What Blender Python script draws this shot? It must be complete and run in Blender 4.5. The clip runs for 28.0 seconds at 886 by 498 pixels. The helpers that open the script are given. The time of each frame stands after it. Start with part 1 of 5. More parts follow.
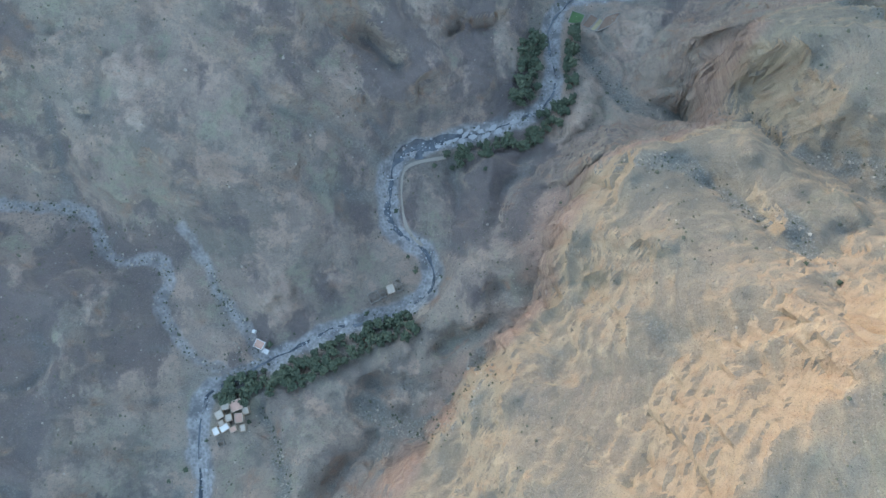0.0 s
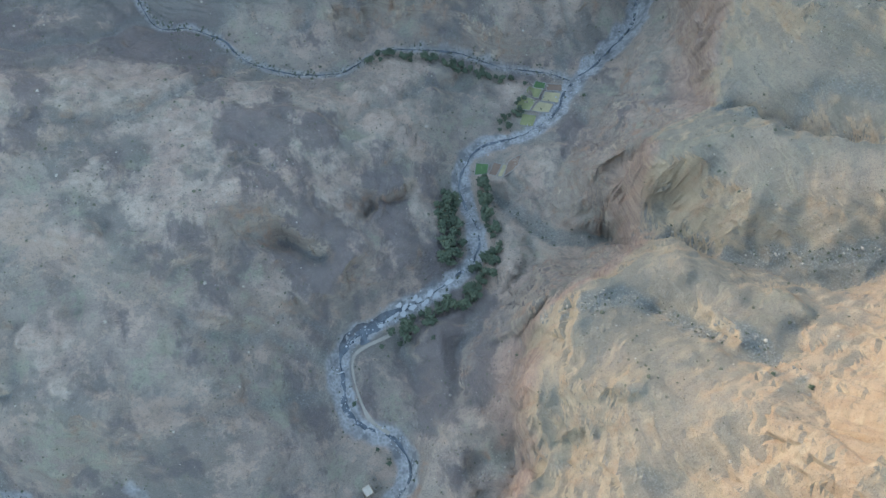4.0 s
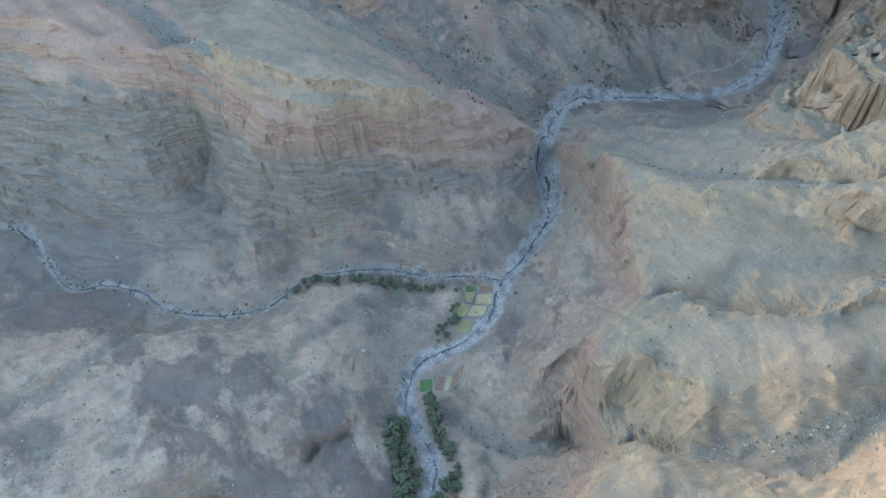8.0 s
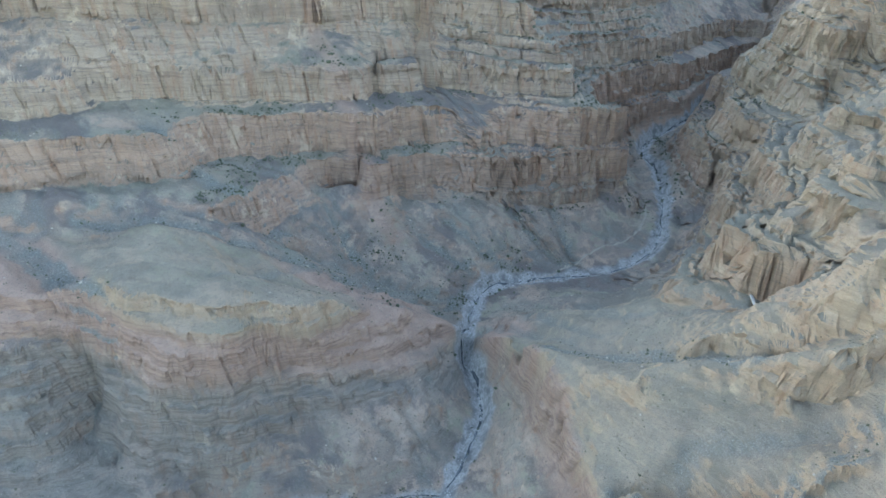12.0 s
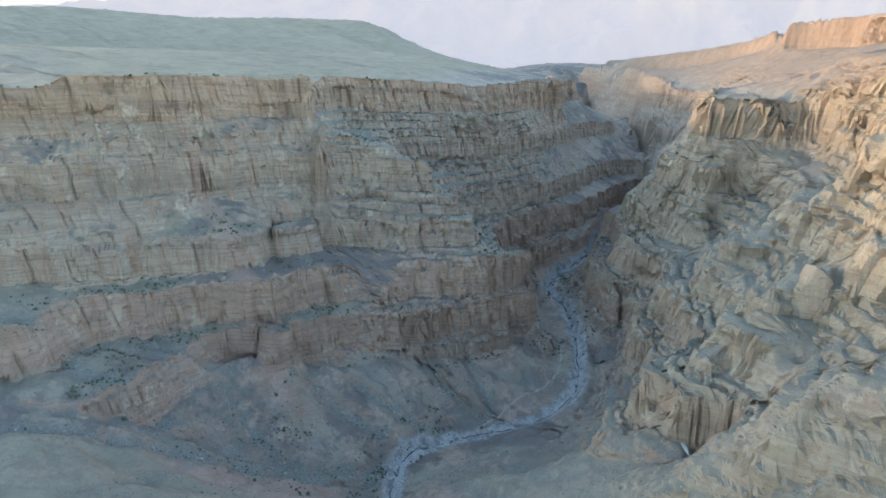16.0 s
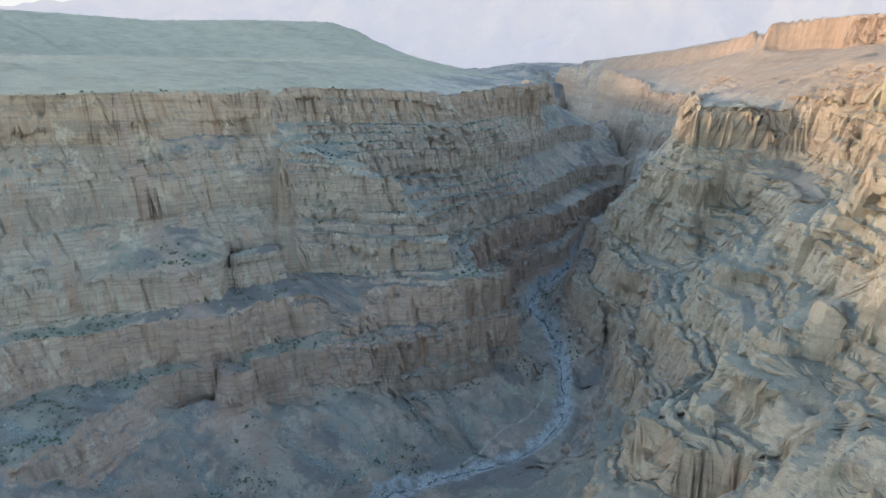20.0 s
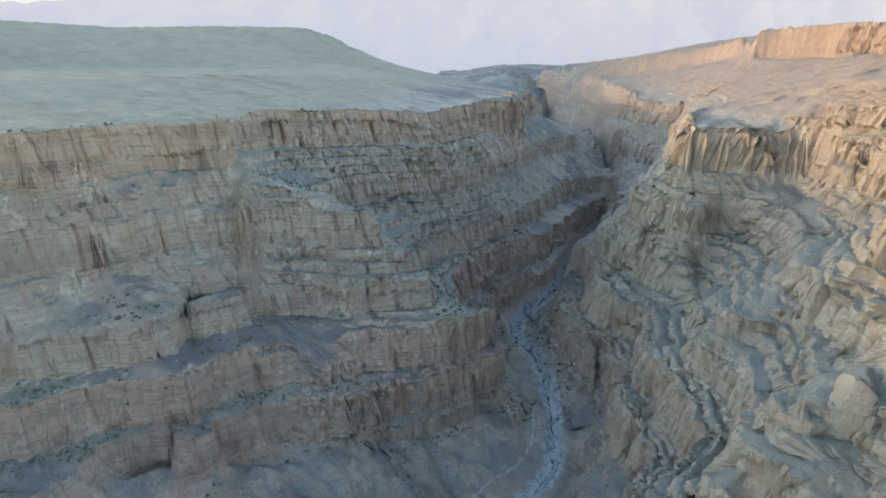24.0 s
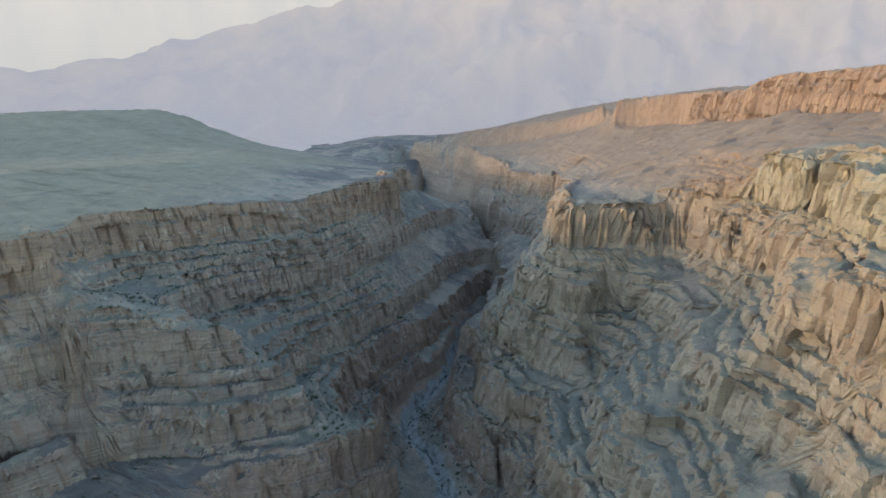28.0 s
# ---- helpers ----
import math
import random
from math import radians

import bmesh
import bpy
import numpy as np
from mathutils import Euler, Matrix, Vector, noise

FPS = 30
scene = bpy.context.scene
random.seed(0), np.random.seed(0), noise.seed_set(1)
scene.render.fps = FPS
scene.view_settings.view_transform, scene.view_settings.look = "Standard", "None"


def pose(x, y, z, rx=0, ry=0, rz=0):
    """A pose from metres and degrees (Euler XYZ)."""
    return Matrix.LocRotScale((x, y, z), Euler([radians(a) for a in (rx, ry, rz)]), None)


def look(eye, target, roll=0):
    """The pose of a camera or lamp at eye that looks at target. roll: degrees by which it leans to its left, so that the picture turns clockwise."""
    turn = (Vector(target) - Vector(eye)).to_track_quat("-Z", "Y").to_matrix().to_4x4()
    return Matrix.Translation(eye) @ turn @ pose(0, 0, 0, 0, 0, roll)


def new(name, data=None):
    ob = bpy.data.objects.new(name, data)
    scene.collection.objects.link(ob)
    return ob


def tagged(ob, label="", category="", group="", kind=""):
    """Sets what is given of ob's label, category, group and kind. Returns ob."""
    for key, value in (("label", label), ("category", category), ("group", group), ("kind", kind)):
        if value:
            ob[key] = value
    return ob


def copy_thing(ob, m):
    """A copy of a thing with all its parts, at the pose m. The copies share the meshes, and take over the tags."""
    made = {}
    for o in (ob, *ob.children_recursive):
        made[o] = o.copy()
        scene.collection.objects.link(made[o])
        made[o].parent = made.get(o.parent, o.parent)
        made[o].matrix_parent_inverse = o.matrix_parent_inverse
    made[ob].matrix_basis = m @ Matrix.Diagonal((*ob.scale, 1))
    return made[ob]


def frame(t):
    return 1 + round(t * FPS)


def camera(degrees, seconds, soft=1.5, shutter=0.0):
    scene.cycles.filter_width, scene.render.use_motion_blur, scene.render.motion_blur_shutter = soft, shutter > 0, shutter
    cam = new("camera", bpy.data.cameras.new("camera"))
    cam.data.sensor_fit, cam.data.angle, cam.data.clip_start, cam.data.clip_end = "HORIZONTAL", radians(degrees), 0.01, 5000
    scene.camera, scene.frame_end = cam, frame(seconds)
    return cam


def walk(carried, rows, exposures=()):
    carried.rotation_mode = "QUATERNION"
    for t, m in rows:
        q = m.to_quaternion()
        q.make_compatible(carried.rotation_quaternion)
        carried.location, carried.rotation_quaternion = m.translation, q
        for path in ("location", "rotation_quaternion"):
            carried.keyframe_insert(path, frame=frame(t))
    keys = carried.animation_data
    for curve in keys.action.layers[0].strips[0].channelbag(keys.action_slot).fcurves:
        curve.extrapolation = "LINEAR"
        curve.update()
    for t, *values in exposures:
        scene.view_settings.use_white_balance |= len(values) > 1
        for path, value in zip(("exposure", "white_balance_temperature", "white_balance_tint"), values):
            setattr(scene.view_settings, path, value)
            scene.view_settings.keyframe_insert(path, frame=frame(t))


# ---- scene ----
cam = camera(67.6, 28.0)
METRES, EYE, TILT, LEAN, TURN = 400.0, 540.0, -79.0, 0.0, 0.0
ROWS = [
    (0.0, 0.0, 0.0, 0.0, 0.0, 0.0, -0.0),
    (0.5, 0.0008, 0.0024, 0.0136, -0.34, 1.31, 1.58),
    (1.0, 0.0029, 0.0051, 0.0263, -0.68, 2.55, 3.43),
    (1.5, 0.0028, 0.0069, 0.0402, -1.16, 3.72, 5.34),
    (2.0, 0.0045, 0.0091, 0.0532, -1.57, 5.0, 7.22),
    (2.5, 0.0083, 0.0118, 0.0657, -1.9, 6.31, 9.09),
    (4.5, 0.0226, 0.0205, 0.1152, -3.45, 11.49, 16.3),
    (5.0, 0.0273, 0.0225, 0.1285, -3.76, 13.09, 17.6),
    (5.5, 0.0324, 0.0247, 0.141, -4.01, 14.99, 18.66),
    (6.0, 0.0387, 0.0268, 0.153, -4.23, 16.96, 19.76),
    (6.5, 0.0424, 0.0294, 0.1656, -4.57, 18.86, 20.9),
    (7.0, 0.0507, 0.0307, 0.1769, -4.74, 20.74, 21.99),
    (7.5, 0.0542, 0.0334, 0.1903, -5.13, 22.47, 23.16),
    (8.0, 0.0612, 0.0348, 0.2024, -5.37, 24.2, 24.31),
    (8.5, 0.0679, 0.0372, 0.2135, -5.62, 25.96, 25.44),
    (9.0, 0.0741, 0.0394, 0.2251, -5.92, 27.67, 26.6),
    (9.5, 0.0816, 0.0419, 0.2356, -6.16, 29.42, 27.75),
    (10.0, 0.0886, 0.0435, 0.2469, -6.48, 31.1, 28.88),
    (10.5, 0.0949, 0.0454, 0.2585, -6.81, 32.8, 30.06),
    (11.0, 0.1028, 0.0482, 0.2688, -7.12, 34.56, 31.19),
    (11.5, 0.1121, 0.0496, 0.2799, -7.39, 36.26, 32.33),
    (12.0, 0.1199, 0.0519, 0.2909, -7.73, 37.95, 33.49),
    (12.5, 0.1279, 0.0539, 0.3012, -8.05, 39.64, 34.63),
    (13.0, 0.1375, 0.0556, 0.3114, -8.35, 41.32, 35.75),
    (13.5, 0.1471, 0.0579, 0.321, -8.65, 43.01, 36.85),
    (15.5, 0.1851, 0.0657, 0.3583, -10.01, 48.34, 41.18),
    (16.0, 0.1948, 0.0676, 0.3674, -10.37, 48.29, 42.26),
    (16.5, 0.2044, 0.0693, 0.3764, -10.66, 48.09, 43.07),
    (17.0, 0.2138, 0.0708, 0.3855, -10.75, 48.01, 43.33),
    (17.5, 0.223, 0.0724, 0.3947, -10.77, 48.0, 43.35),
    (18.0, 0.2391, 0.0772, 0.4068, -10.75, 47.96, 43.3),
    (18.5, 0.2589, 0.0805, 0.4253, -10.74, 47.94, 43.29),
    (19.0, 0.2786, 0.0835, 0.4439, -10.82, 47.86, 43.51),
    (19.5, 0.2984, 0.0843, 0.4625, -10.9, 47.75, 43.81),
    (20.0, 0.3179, 0.0828, 0.4801, -11.09, 47.55, 44.38),
    (20.5, 0.3355, 0.0796, 0.4976, -11.32, 47.34, 44.92),
    (21.0, 0.353, 0.0767, 0.5137, -11.38, 47.27, 45.06),
    (21.5, 0.3692, 0.0768, 0.5287, -11.39, 47.24, 45.03),
    (23.5, 0.4432, 0.0747, 0.5969, -11.42, 46.99, 45.09),
    (24.0, 0.4613, 0.0713, 0.6129, -11.77, 46.71, 46.03),
    (24.5, 0.4789, 0.07, 0.6272, -12.38, 46.23, 47.46),
    (25.0, 0.4969, 0.0724, 0.6412, -13.43, 45.42, 49.71),
    (25.5, 0.5166, 0.0739, 0.655, -14.59, 44.5, 51.97),
    (26.0, 0.5374, 0.0753, 0.6683, -15.88, 43.46, 54.22),
    (26.5, 0.5599, 0.076, 0.6807, -17.08, 42.46, 56.19),
    (27.0, 0.583, 0.0775, 0.6934, -17.23, 43.1, 56.41),
    (27.5, 0.6074, 0.078, 0.7069, -17.23, 45.73, 56.36),
    (28.0, 0.6314, 0.0799, 0.7207, -17.26, 47.93, 56.29),
]
walk(cam, [(t, pose(0, 0, EYE, TILT, LEAN, TURN) @ pose(METRES * x, METRES * y, METRES * z, 90 + pitch, roll, yaw)) for t, x, y, z, yaw, pitch, roll in ROWS],
     exposures=[(0.0, 3.03, 6250, 16), (5.0, 3.19, 6480, 16), (10.0, 3.46, 6420, 17), (13.0, 3.42, 6350, 17), (15.5, 3.11, 6100, 13), (17.0, 3.06, 6080, 13), (21.0, 3.02, 6080, 13), (26.8, 2.92, 6100, 13), (28.0, 2.42, 6100, 13)])

# ---- light ----
SUN_AZ, SUN_EL = -38.0, 6.5            # degrees from +y towards +x, and above the horizon
world = bpy.data.worlds.new("world")
scene.world = world
world.use_nodes = True
wn = world.node_tree
sky = wn.nodes.new("ShaderNodeTexSky")
sky.sky_type, sky.sun_disc = "NISHITA", False
sky.sun_elevation, sky.sun_rotation = radians(SUN_EL), radians(SUN_AZ)
sky.altitude, sky.dust_density, sky.air_density = 1500.0, 1.0, 1.2
wn.nodes["Background"].inputs["Strength"].default_value = 0.15
wn.links.new(sky.outputs[0], wn.nodes["Background"].inputs["Color"])
sun = new("sun", bpy.data.lights.new("sun", "SUN"))
sun.data.energy, sun.data.angle, sun.data.color = 0.42, radians(5.0), (1.0, 0.74, 0.45)
sun.matrix_world = look((1000 * math.sin(radians(SUN_AZ)), 1000 * math.cos(radians(SUN_AZ)), 1000 * math.tan(radians(SUN_EL))), (0, 0, 0))

# ---- helpers of this scene ----


def lattice(ix, iy, seed):
    n = (ix.astype(np.int64) * 374761393 + iy.astype(np.int64) * 668265263 + seed * 2147483647) & 0xFFFFFFFF
    n = ((n ^ (n >> 13)) * 1274126177) & 0xFFFFFFFF
    return ((n ^ (n >> 16)) & 0xFFFF) / 32767.5 - 1.0


def vnoise(x, y, seed=0):
    """Smooth value noise in -1 to 1, cell 1."""
    fx, fy = np.floor(x), np.floor(y)
    ax, ay = x - fx, y - fy
    ax, ay = ax * ax * ax * (ax * (ax * 6 - 15) + 10), ay * ay * ay * (ay * (ay * 6 - 15) + 10)
    a, b = lattice(fx, fy, seed), lattice(fx + 1, fy, seed)
    c, d = lattice(fx, fy + 1, seed), lattice(fx + 1, fy + 1, seed)
    return (a + (b - a) * ax) * (1 - ay) + (c + (d - c) * ax) * ay


def fbm(x, y, size, octaves=4, seed=0, gain=0.5):
    out, amp, s = np.zeros_like(x), 1.0, size
    for k in range(octaves):
        out += amp * vnoise(x / s + 17.3 * k, y / s - 9.1 * k, seed + 31 * k)
        amp, s = amp * gain, s * 0.5
    return out


def ridged(x, y, size, octaves=3, seed=0):
    out, amp, s = np.zeros_like(x), 1.0, size
    for k in range(octaves):
        out += amp * (1 - 2 * np.abs(vnoise(x / s + 7.7 * k, y / s + 3.3 * k, seed + 13 * k)))
        amp, s = amp * 0.5, s * 0.5
    return out


def smooth(a, b, v):
    u = np.clip((v - a) / (b - a), 0, 1)
    return u * u * (3 - 2 * u)


def dense(line, step=2.0):
    """A plan line (x, y, z) sampled every step metres."""
    out = []
    for (x0, y0, z0), (x1, y1, z1) in zip(line, line[1:]):
        n = max(1, int(math.hypot(x1 - x0, y1 - y0) / step))
        out += [(x0 + (x1 - x0) * k / n, y0 + (y1 - y0) * k / n, z0 + (z1 - z0) * k / n) for k in range(n)]
    return np.array(out + [line[-1]])


def curved(line, step=2.0):
    """The same, rounded at its corners (Catmull-Rom)."""
    p = np.array([line[0], *line, line[-1]], float)
    out = []
    for a, b, c, d in zip(p, p[1:], p[2:], p[3:]):
        n = max(1, int(np.hypot(*(c - b)[:2]) / step))
        u = (np.arange(n) / n)[:, None]
        out.append(0.5 * (2 * b + (c - a) * u + (2 * a - 5 * b + 4 * c - d) * u ** 2 + (3 * b - a - 3 * c + d) * u ** 3))
    return np.vstack(out + [p[-1:]])


# ---- the plan of the land: valley beds, crests, rims and benches, (x, y, z) ----
def river_z(x, y):
    return 12 - 0.052 * (0.7 * (x + y) - 130)


RIVER_PLAN = [(-205, -330), (-190, -180), (-176, -87), (-182, -54), (-182, -22), (-175, -9), (-149, 4), (-115, 21), (-81, 38), (-46, 47), (-20, 59),
              (-7, 75), (-10, 93), (-20, 105), (-43, 121), (-45, 155), (-39, 177), (-21, 187), (8, 196), (36, 202), (65, 214),
              (88, 229), (96, 258), (94, 294), (106, 325), (131, 336), (170, 338), (199, 352), (228, 380), (263, 401),
              (318, 440), (338, 482), (346, 512), (377, 545), (424, 590), (464, 596), (538, 562), (605, 533)]
GORGE_PLAN = [(605, 533), (650, 533), (702, 546), (770, 594), (850, 670), (878, 715), (890, 745), (950, 772), (1070, 785), (1225, 840), (1440, 895),
              (1600, 1030), (1760, 1200), (1960, 1390), (2300, 1750)]
RIVER = [(x, y, river_z(x, y)) for x, y in RIVER_PLAN]
GORGE = [(x, y, max(river_z(x, y), -110)) for x, y in GORGE_PLAN]
TRIB_LEFT = [(232, 388, -6), (212, 402, -4), (174, 414, -1), (133, 441, 3), (93, 455, 6), (56, 459, 9), (30, 445, 14), (12, 437, 18), (-21, 441, 23),
             (-43, 448, 26), (-71, 468, 30), (-86, 491, 34), (-111, 509, 37), (-140, 516, 40), (-158, 559, 44), (-175, 600, 48), (-300, 680, 70), (-600, 800, 120)]
TRIB_WEST = [(-700, 150, 75), (-345, 130, 46), (-310, 130, 44), (-272, 124, 43), (-261, 98, 41), (-244, 87, 40), (-218, 88, 40), (-209, 76, 38), (-214, 54, 37), (-204, 32, 34), (-190, 16, 30), (-170, 6, 27), (-152, 3, 24)]
TRIB_HOUSE = [(-195, 110, 52), (-180, 85, 40), (-174, 66, 32), (-157, 43, 25), (-150, 32, 22), (-140, 10, 22)]
LINES = []


def trace(*points):
    """One line of the plan: a crest, ledge, foot or bed that the ground runs through."""
    LINES.append(points)


# west hill between the two tributaries
trace((96, 372, 16), (60, 352, 42), (14, 342, 50), (-33, 378, 67), (-85, 372, 76), (-177, 320, 100), (-300, 290, 130), (-600, 300, 190))
trace((52, 307, 33), (30, 300, 40), (-21, 227, 48), (-37, 249, 36), (-60, 272, 46), (-90, 268, 72), (-130, 262, 100), (-202, 268, 95), (-330, 220, 120))
trace((-37, 264, 56), (-70, 300, 80), (-130, 330, 92), (-185, 301, 99))
trace((-59, 79, 23), (-96, 154, 49), (-129, 186, 68), (-152, 239, 81))
trace((-100, 100, 45), (-121, 111, 56), (-206, 160, 94), (-260, 190, 83))
trace((4, 281, 24), (50, 300, 20))
trace((-115, 413, 73), (-200, 400, 110), (-320, 420, 150))
# south-west slope beyond the river
trace((-215, -30, 45), (-280, -20, 80), (-360, -40, 120), (-600, -60, 200))
trace((-236, 38, 59), (-300, 60, 75), (-420, 60, 110))
trace((-60, -30, 40), (-95, -55, 60), (-130, -110, 75))
trace((-45, -9, 30), (-60, 5, 34), (-20, 30, 40), (16, 82, 42))
# layered wall north of the left tributary: foot, alcove, ledges, crest
trace((255, 468, 25), (177, 437, 28), (128, 476, 36), (90, 478, 24), (40, 479, 9), (16, 495, 39), (0, 521, 43), (-60, 515, 48), (-130, 560, 58))
trace((230, 475, 40), (160, 488, 52), (100, 495, 52), (60, 505, 60), (35, 520, 62))
trace((8, 543, 43), (11, 550, 54), (-9, 569, 58), (15, 600, 75))
trace((-40, 560, 70), (-45, 587, 114), (-110, 610, 110), (-160, 640, 130))
trace((230, 500, 64), (190, 517, 95), (144, 518, 92), (100, 517, 97), (60, 525, 104), (38, 548, 112), (35, 585, 115))
trace((285, 533, 76), (237, 533, 98), (207, 528, 123), (170, 524, 140), (76, 532, 145), (48, 567, 137), (30, 595, 146), (7, 616, 149), (-60, 618, 150), (-160, 660, 150))
trace((392, 556, -8), (348, 520, 35), (310, 528, 58), (289, 541, 76), (236, 533, 110), (205, 536, 140), (149, 545, 162), (142, 554, 170), (98, 565, 178), (58, 592, 189), (60, 614, 183), (-20, 650, 180), (-40, 668, 177), (-200, 740, 240))
# ravine behind that crest, and the shoulder behind the ravine
trace((424, 596, -18), (400, 580, -12), (345, 592, 14), (290, 608, 52), (232, 612, 99), (180, 640, 128), (106, 670, 179), (60, 700, 160), (-120, 800, 215))
trace((458, 616, 8), (400, 625, 25), (318, 641, 37), (233, 679, 94), (242, 693, 111), (142, 709, 153), (90, 750, 180), (0, 790, 215), (-150, 880, 280))
trace((372, 556, 6), (320, 572, 40), (250, 588, 92), (170, 600, 140), (98, 630, 179), (40, 640, 176), (-1, 642, 162))
trace((303, 707, 89), (226, 743, 133), (191, 722, 164), (167, 769, 181), (132, 780, 213), (60, 815, 232), (-100, 890, 290))
# great left wall: foot of the cliffs, ledges and brows from below upwards
trace((60, 835, 250), (130, 815, 215), (204, 793, 166), (265, 782, 133), (319, 767, 98), (375, 748, 84), (430, 722, 68), (490, 698, 56), (551, 665, 46), (651, 641, 27), (700, 642, 26), (732, 646, 25))
trace((204, 809, 180), (283, 796, 166), (322, 782, 143), (380, 740, 158), (430, 742, 108), (468, 743, 120), (514, 719, 133), (554, 690, 100), (630, 664, 98), (685, 665, 74), (726, 654, 61))
trace((100, 850, 245), (200, 825, 194), (264, 819, 186), (330, 792, 184), (380, 756, 184), (401, 785, 176), (436, 832, 181), (490, 808, 168), (545, 765, 150), (590, 715, 135), (648, 671, 131), (690, 668, 122), (733, 666, 118))
trace((190, 834, 232), (246, 827, 243), (278, 828, 230), (313, 812, 228), (355, 794, 218), (453, 813, 202), (515, 806, 200), (555, 775, 190), (590, 740, 191), (655, 728, 175), (656, 718, 187))
trace((196, 846, 252), (246, 835, 257), (310, 834, 252), (358, 840, 265), (405, 840, 244), (496, 827, 222), (545, 800, 215), (600, 755, 208), (640, 732, 201), (656, 735, 218))
trace((60, 890, 320), (239, 863, 326), (300, 848, 292), (331, 847, 302), (399, 857, 298), (455, 851, 268), (501, 849, 276), (543, 816, 252), (585, 777, 260), (621, 762, 251), (650, 739, 218))
trace((100, 905, 365), (259, 871, 340), (352, 843, 338), (437, 867, 325), (500, 858, 312), (568, 815, 281), (600, 812, 278), (595, 799, 264))
trace((-200, 960, 420), (60, 915, 405), (200, 888, 394), (300, 882, 381), (332, 853, 385), (380, 870, 374), (441, 905, 364), (516, 869, 360), (545, 915, 338), (574, 964, 329), (682, 965, 313), (750, 955, 302), (847, 941, 288), (920, 938, 272), (989, 958, 262), (1080, 962, 250), (1183, 969, 239), (1240, 1050, 222), (1330, 1110, 202), (1420, 1110, 180), (1500, 1250, 160), (1560, 1500, 140), (1700, 1800, 90))
trace((501, 816, 340), (530, 850, 318), (534, 871, 316), (590, 915, 272), (642, 923, 257), (662, 934, 266), (740, 922, 264), (787, 918, 256), (884, 900, 262), (960, 915, 226), (1065, 944, 211), (1125, 964, 211))
# hollow behind the spur, and the left side of the inner gorge
trace((620, 830, 232), (690, 880, 200), (752, 896, 217), (800, 885, 190), (880, 869, 157), (940, 880, 160), (1020, 900, 150), (1120, 935, 140), (1220, 990, 140), (1330, 1050, 128))
trace((670, 760, 170), (720, 790, 130), (800, 820, 110), (872, 829, 107), (876, 832, 95), (930, 835, 90), (1020, 850, 80), (1120, 880, 72), (1230, 930, 60), (1330, 975, 50))
trace((735, 690, 60), (790, 735, 40), (850, 765, 20), (920, 795, 10), (1000, 805, 0), (1110, 820, 0), (1230, 862, -5), (1420, 940, -15))
trace((745, 660, 10), (800, 690, -5), (850, 735, -20))
# plateau on the left, its mesa, and the low country beyond
trace((-200, 1400, 420), (257, 1300, 376), (700, 1300, 315), (1000, 1300, 268), (1300, 1250, 205), (1450, 1200, 172))
trace((-300, 1800, 400), (100, 1900, 345), (520, 1864, 272), (836, 1759, 240), (1282, 1467, 214), (1512, 1300, 160))
trace((0, 2200, 380), (615, 2150, 332), (910, 2053, 288), (1104, 1960, 280), (1330, 1815, 266), (1400, 1760, 235))
trace((1440, 1730, 205), (1484, 1689, 171), (1520, 1800, 150), (1560, 2100, 130))
trace((0, 2600, 250), (900, 2600, 170), (1400, 2300, 170))
trace((1700, 2100, -120), (1960, 2080, -130), (2300, 2500, -150))
# yellow cliffs above the domes: foot and top
trace((90, -80, 195), (129, -18, 212), (158, -3, 212), (168, 27, 217), (185, 34, 212), (197, 29, 217), (230, 40, 222), (280, 40, 238))
trace((104, -84, 235), (153, -22, 240), (171, -7, 250), (177, 16, 240), (180, 11, 259), (205, 16, 262), (235, 24, 270), (290, 20, 285))
trace((240, 0, 290), (330, -40, 330), (600, -100, 400))
# pale domes: gravel terrace, contact at their foot, their edge
trace((-146, -70, 40), (-110, -20, 42), (-40, 10, 40), (0, 50, 40), (25, 97, 42), (50, 125, 30), (39, 143, 20), (90, 178, 24), (139, 213, 18), (159, 243, 16), (170, 275, 16), (230, 330, 20), (290, 385, 18), (330, 440, 8))
trace((-78, -79, 46), (-42, -52, 46), (-26, -33, 46), (-16, -15, 46), (-2, 4, 46), (21, 20, 48), (44, 45, 50), (57, 65, 54), (46, 90, 59), (60, 92, 70), (86, 139, 53), (100, 165, 50), (128, 189, 57), (160, 192, 40), (190, 214, 12), (198, 225, 46), (198, 239, 53), (204, 260, 71), (240, 285, 64), (275, 312, 66), (307, 330, 74), (325, 372, 60), (357, 432, 34), (350, 470, 22))
trace((-52, -75, 92), (-16, -47, 92), (6, -21, 92), (12, 3, 92), (33, 18, 92), (57, 41, 94), (77, 58, 96), (78, 78, 100), (78, 95, 96), (84, 122, 98), (104, 150, 98), (130, 165, 88), (154, 161, 102), (185, 172, 109), (206, 182, 92))
trace((-40, -115, 135), (10, -55, 112), (22, -6, 119), (70, 34, 119), (89, 58, 116), (82, 100, 117), (90, 111, 115), (112, 142, 112), (143, 149, 133), (183, 159, 131), (212, 175, 106), (216, 195, 82), (227, 210, 93), (216, 225, 119), (217, 240, 115), (224, 251, 110), (248, 265, 104), (270, 262, 110), (291, 259, 118), (315, 309, 106), (309, 329, 109), (332, 357, 93), (342, 371, 122), (350, 395, 114), (355, 418, 102), (356, 450, 84), (357, 486, 44), (366, 515, 12))
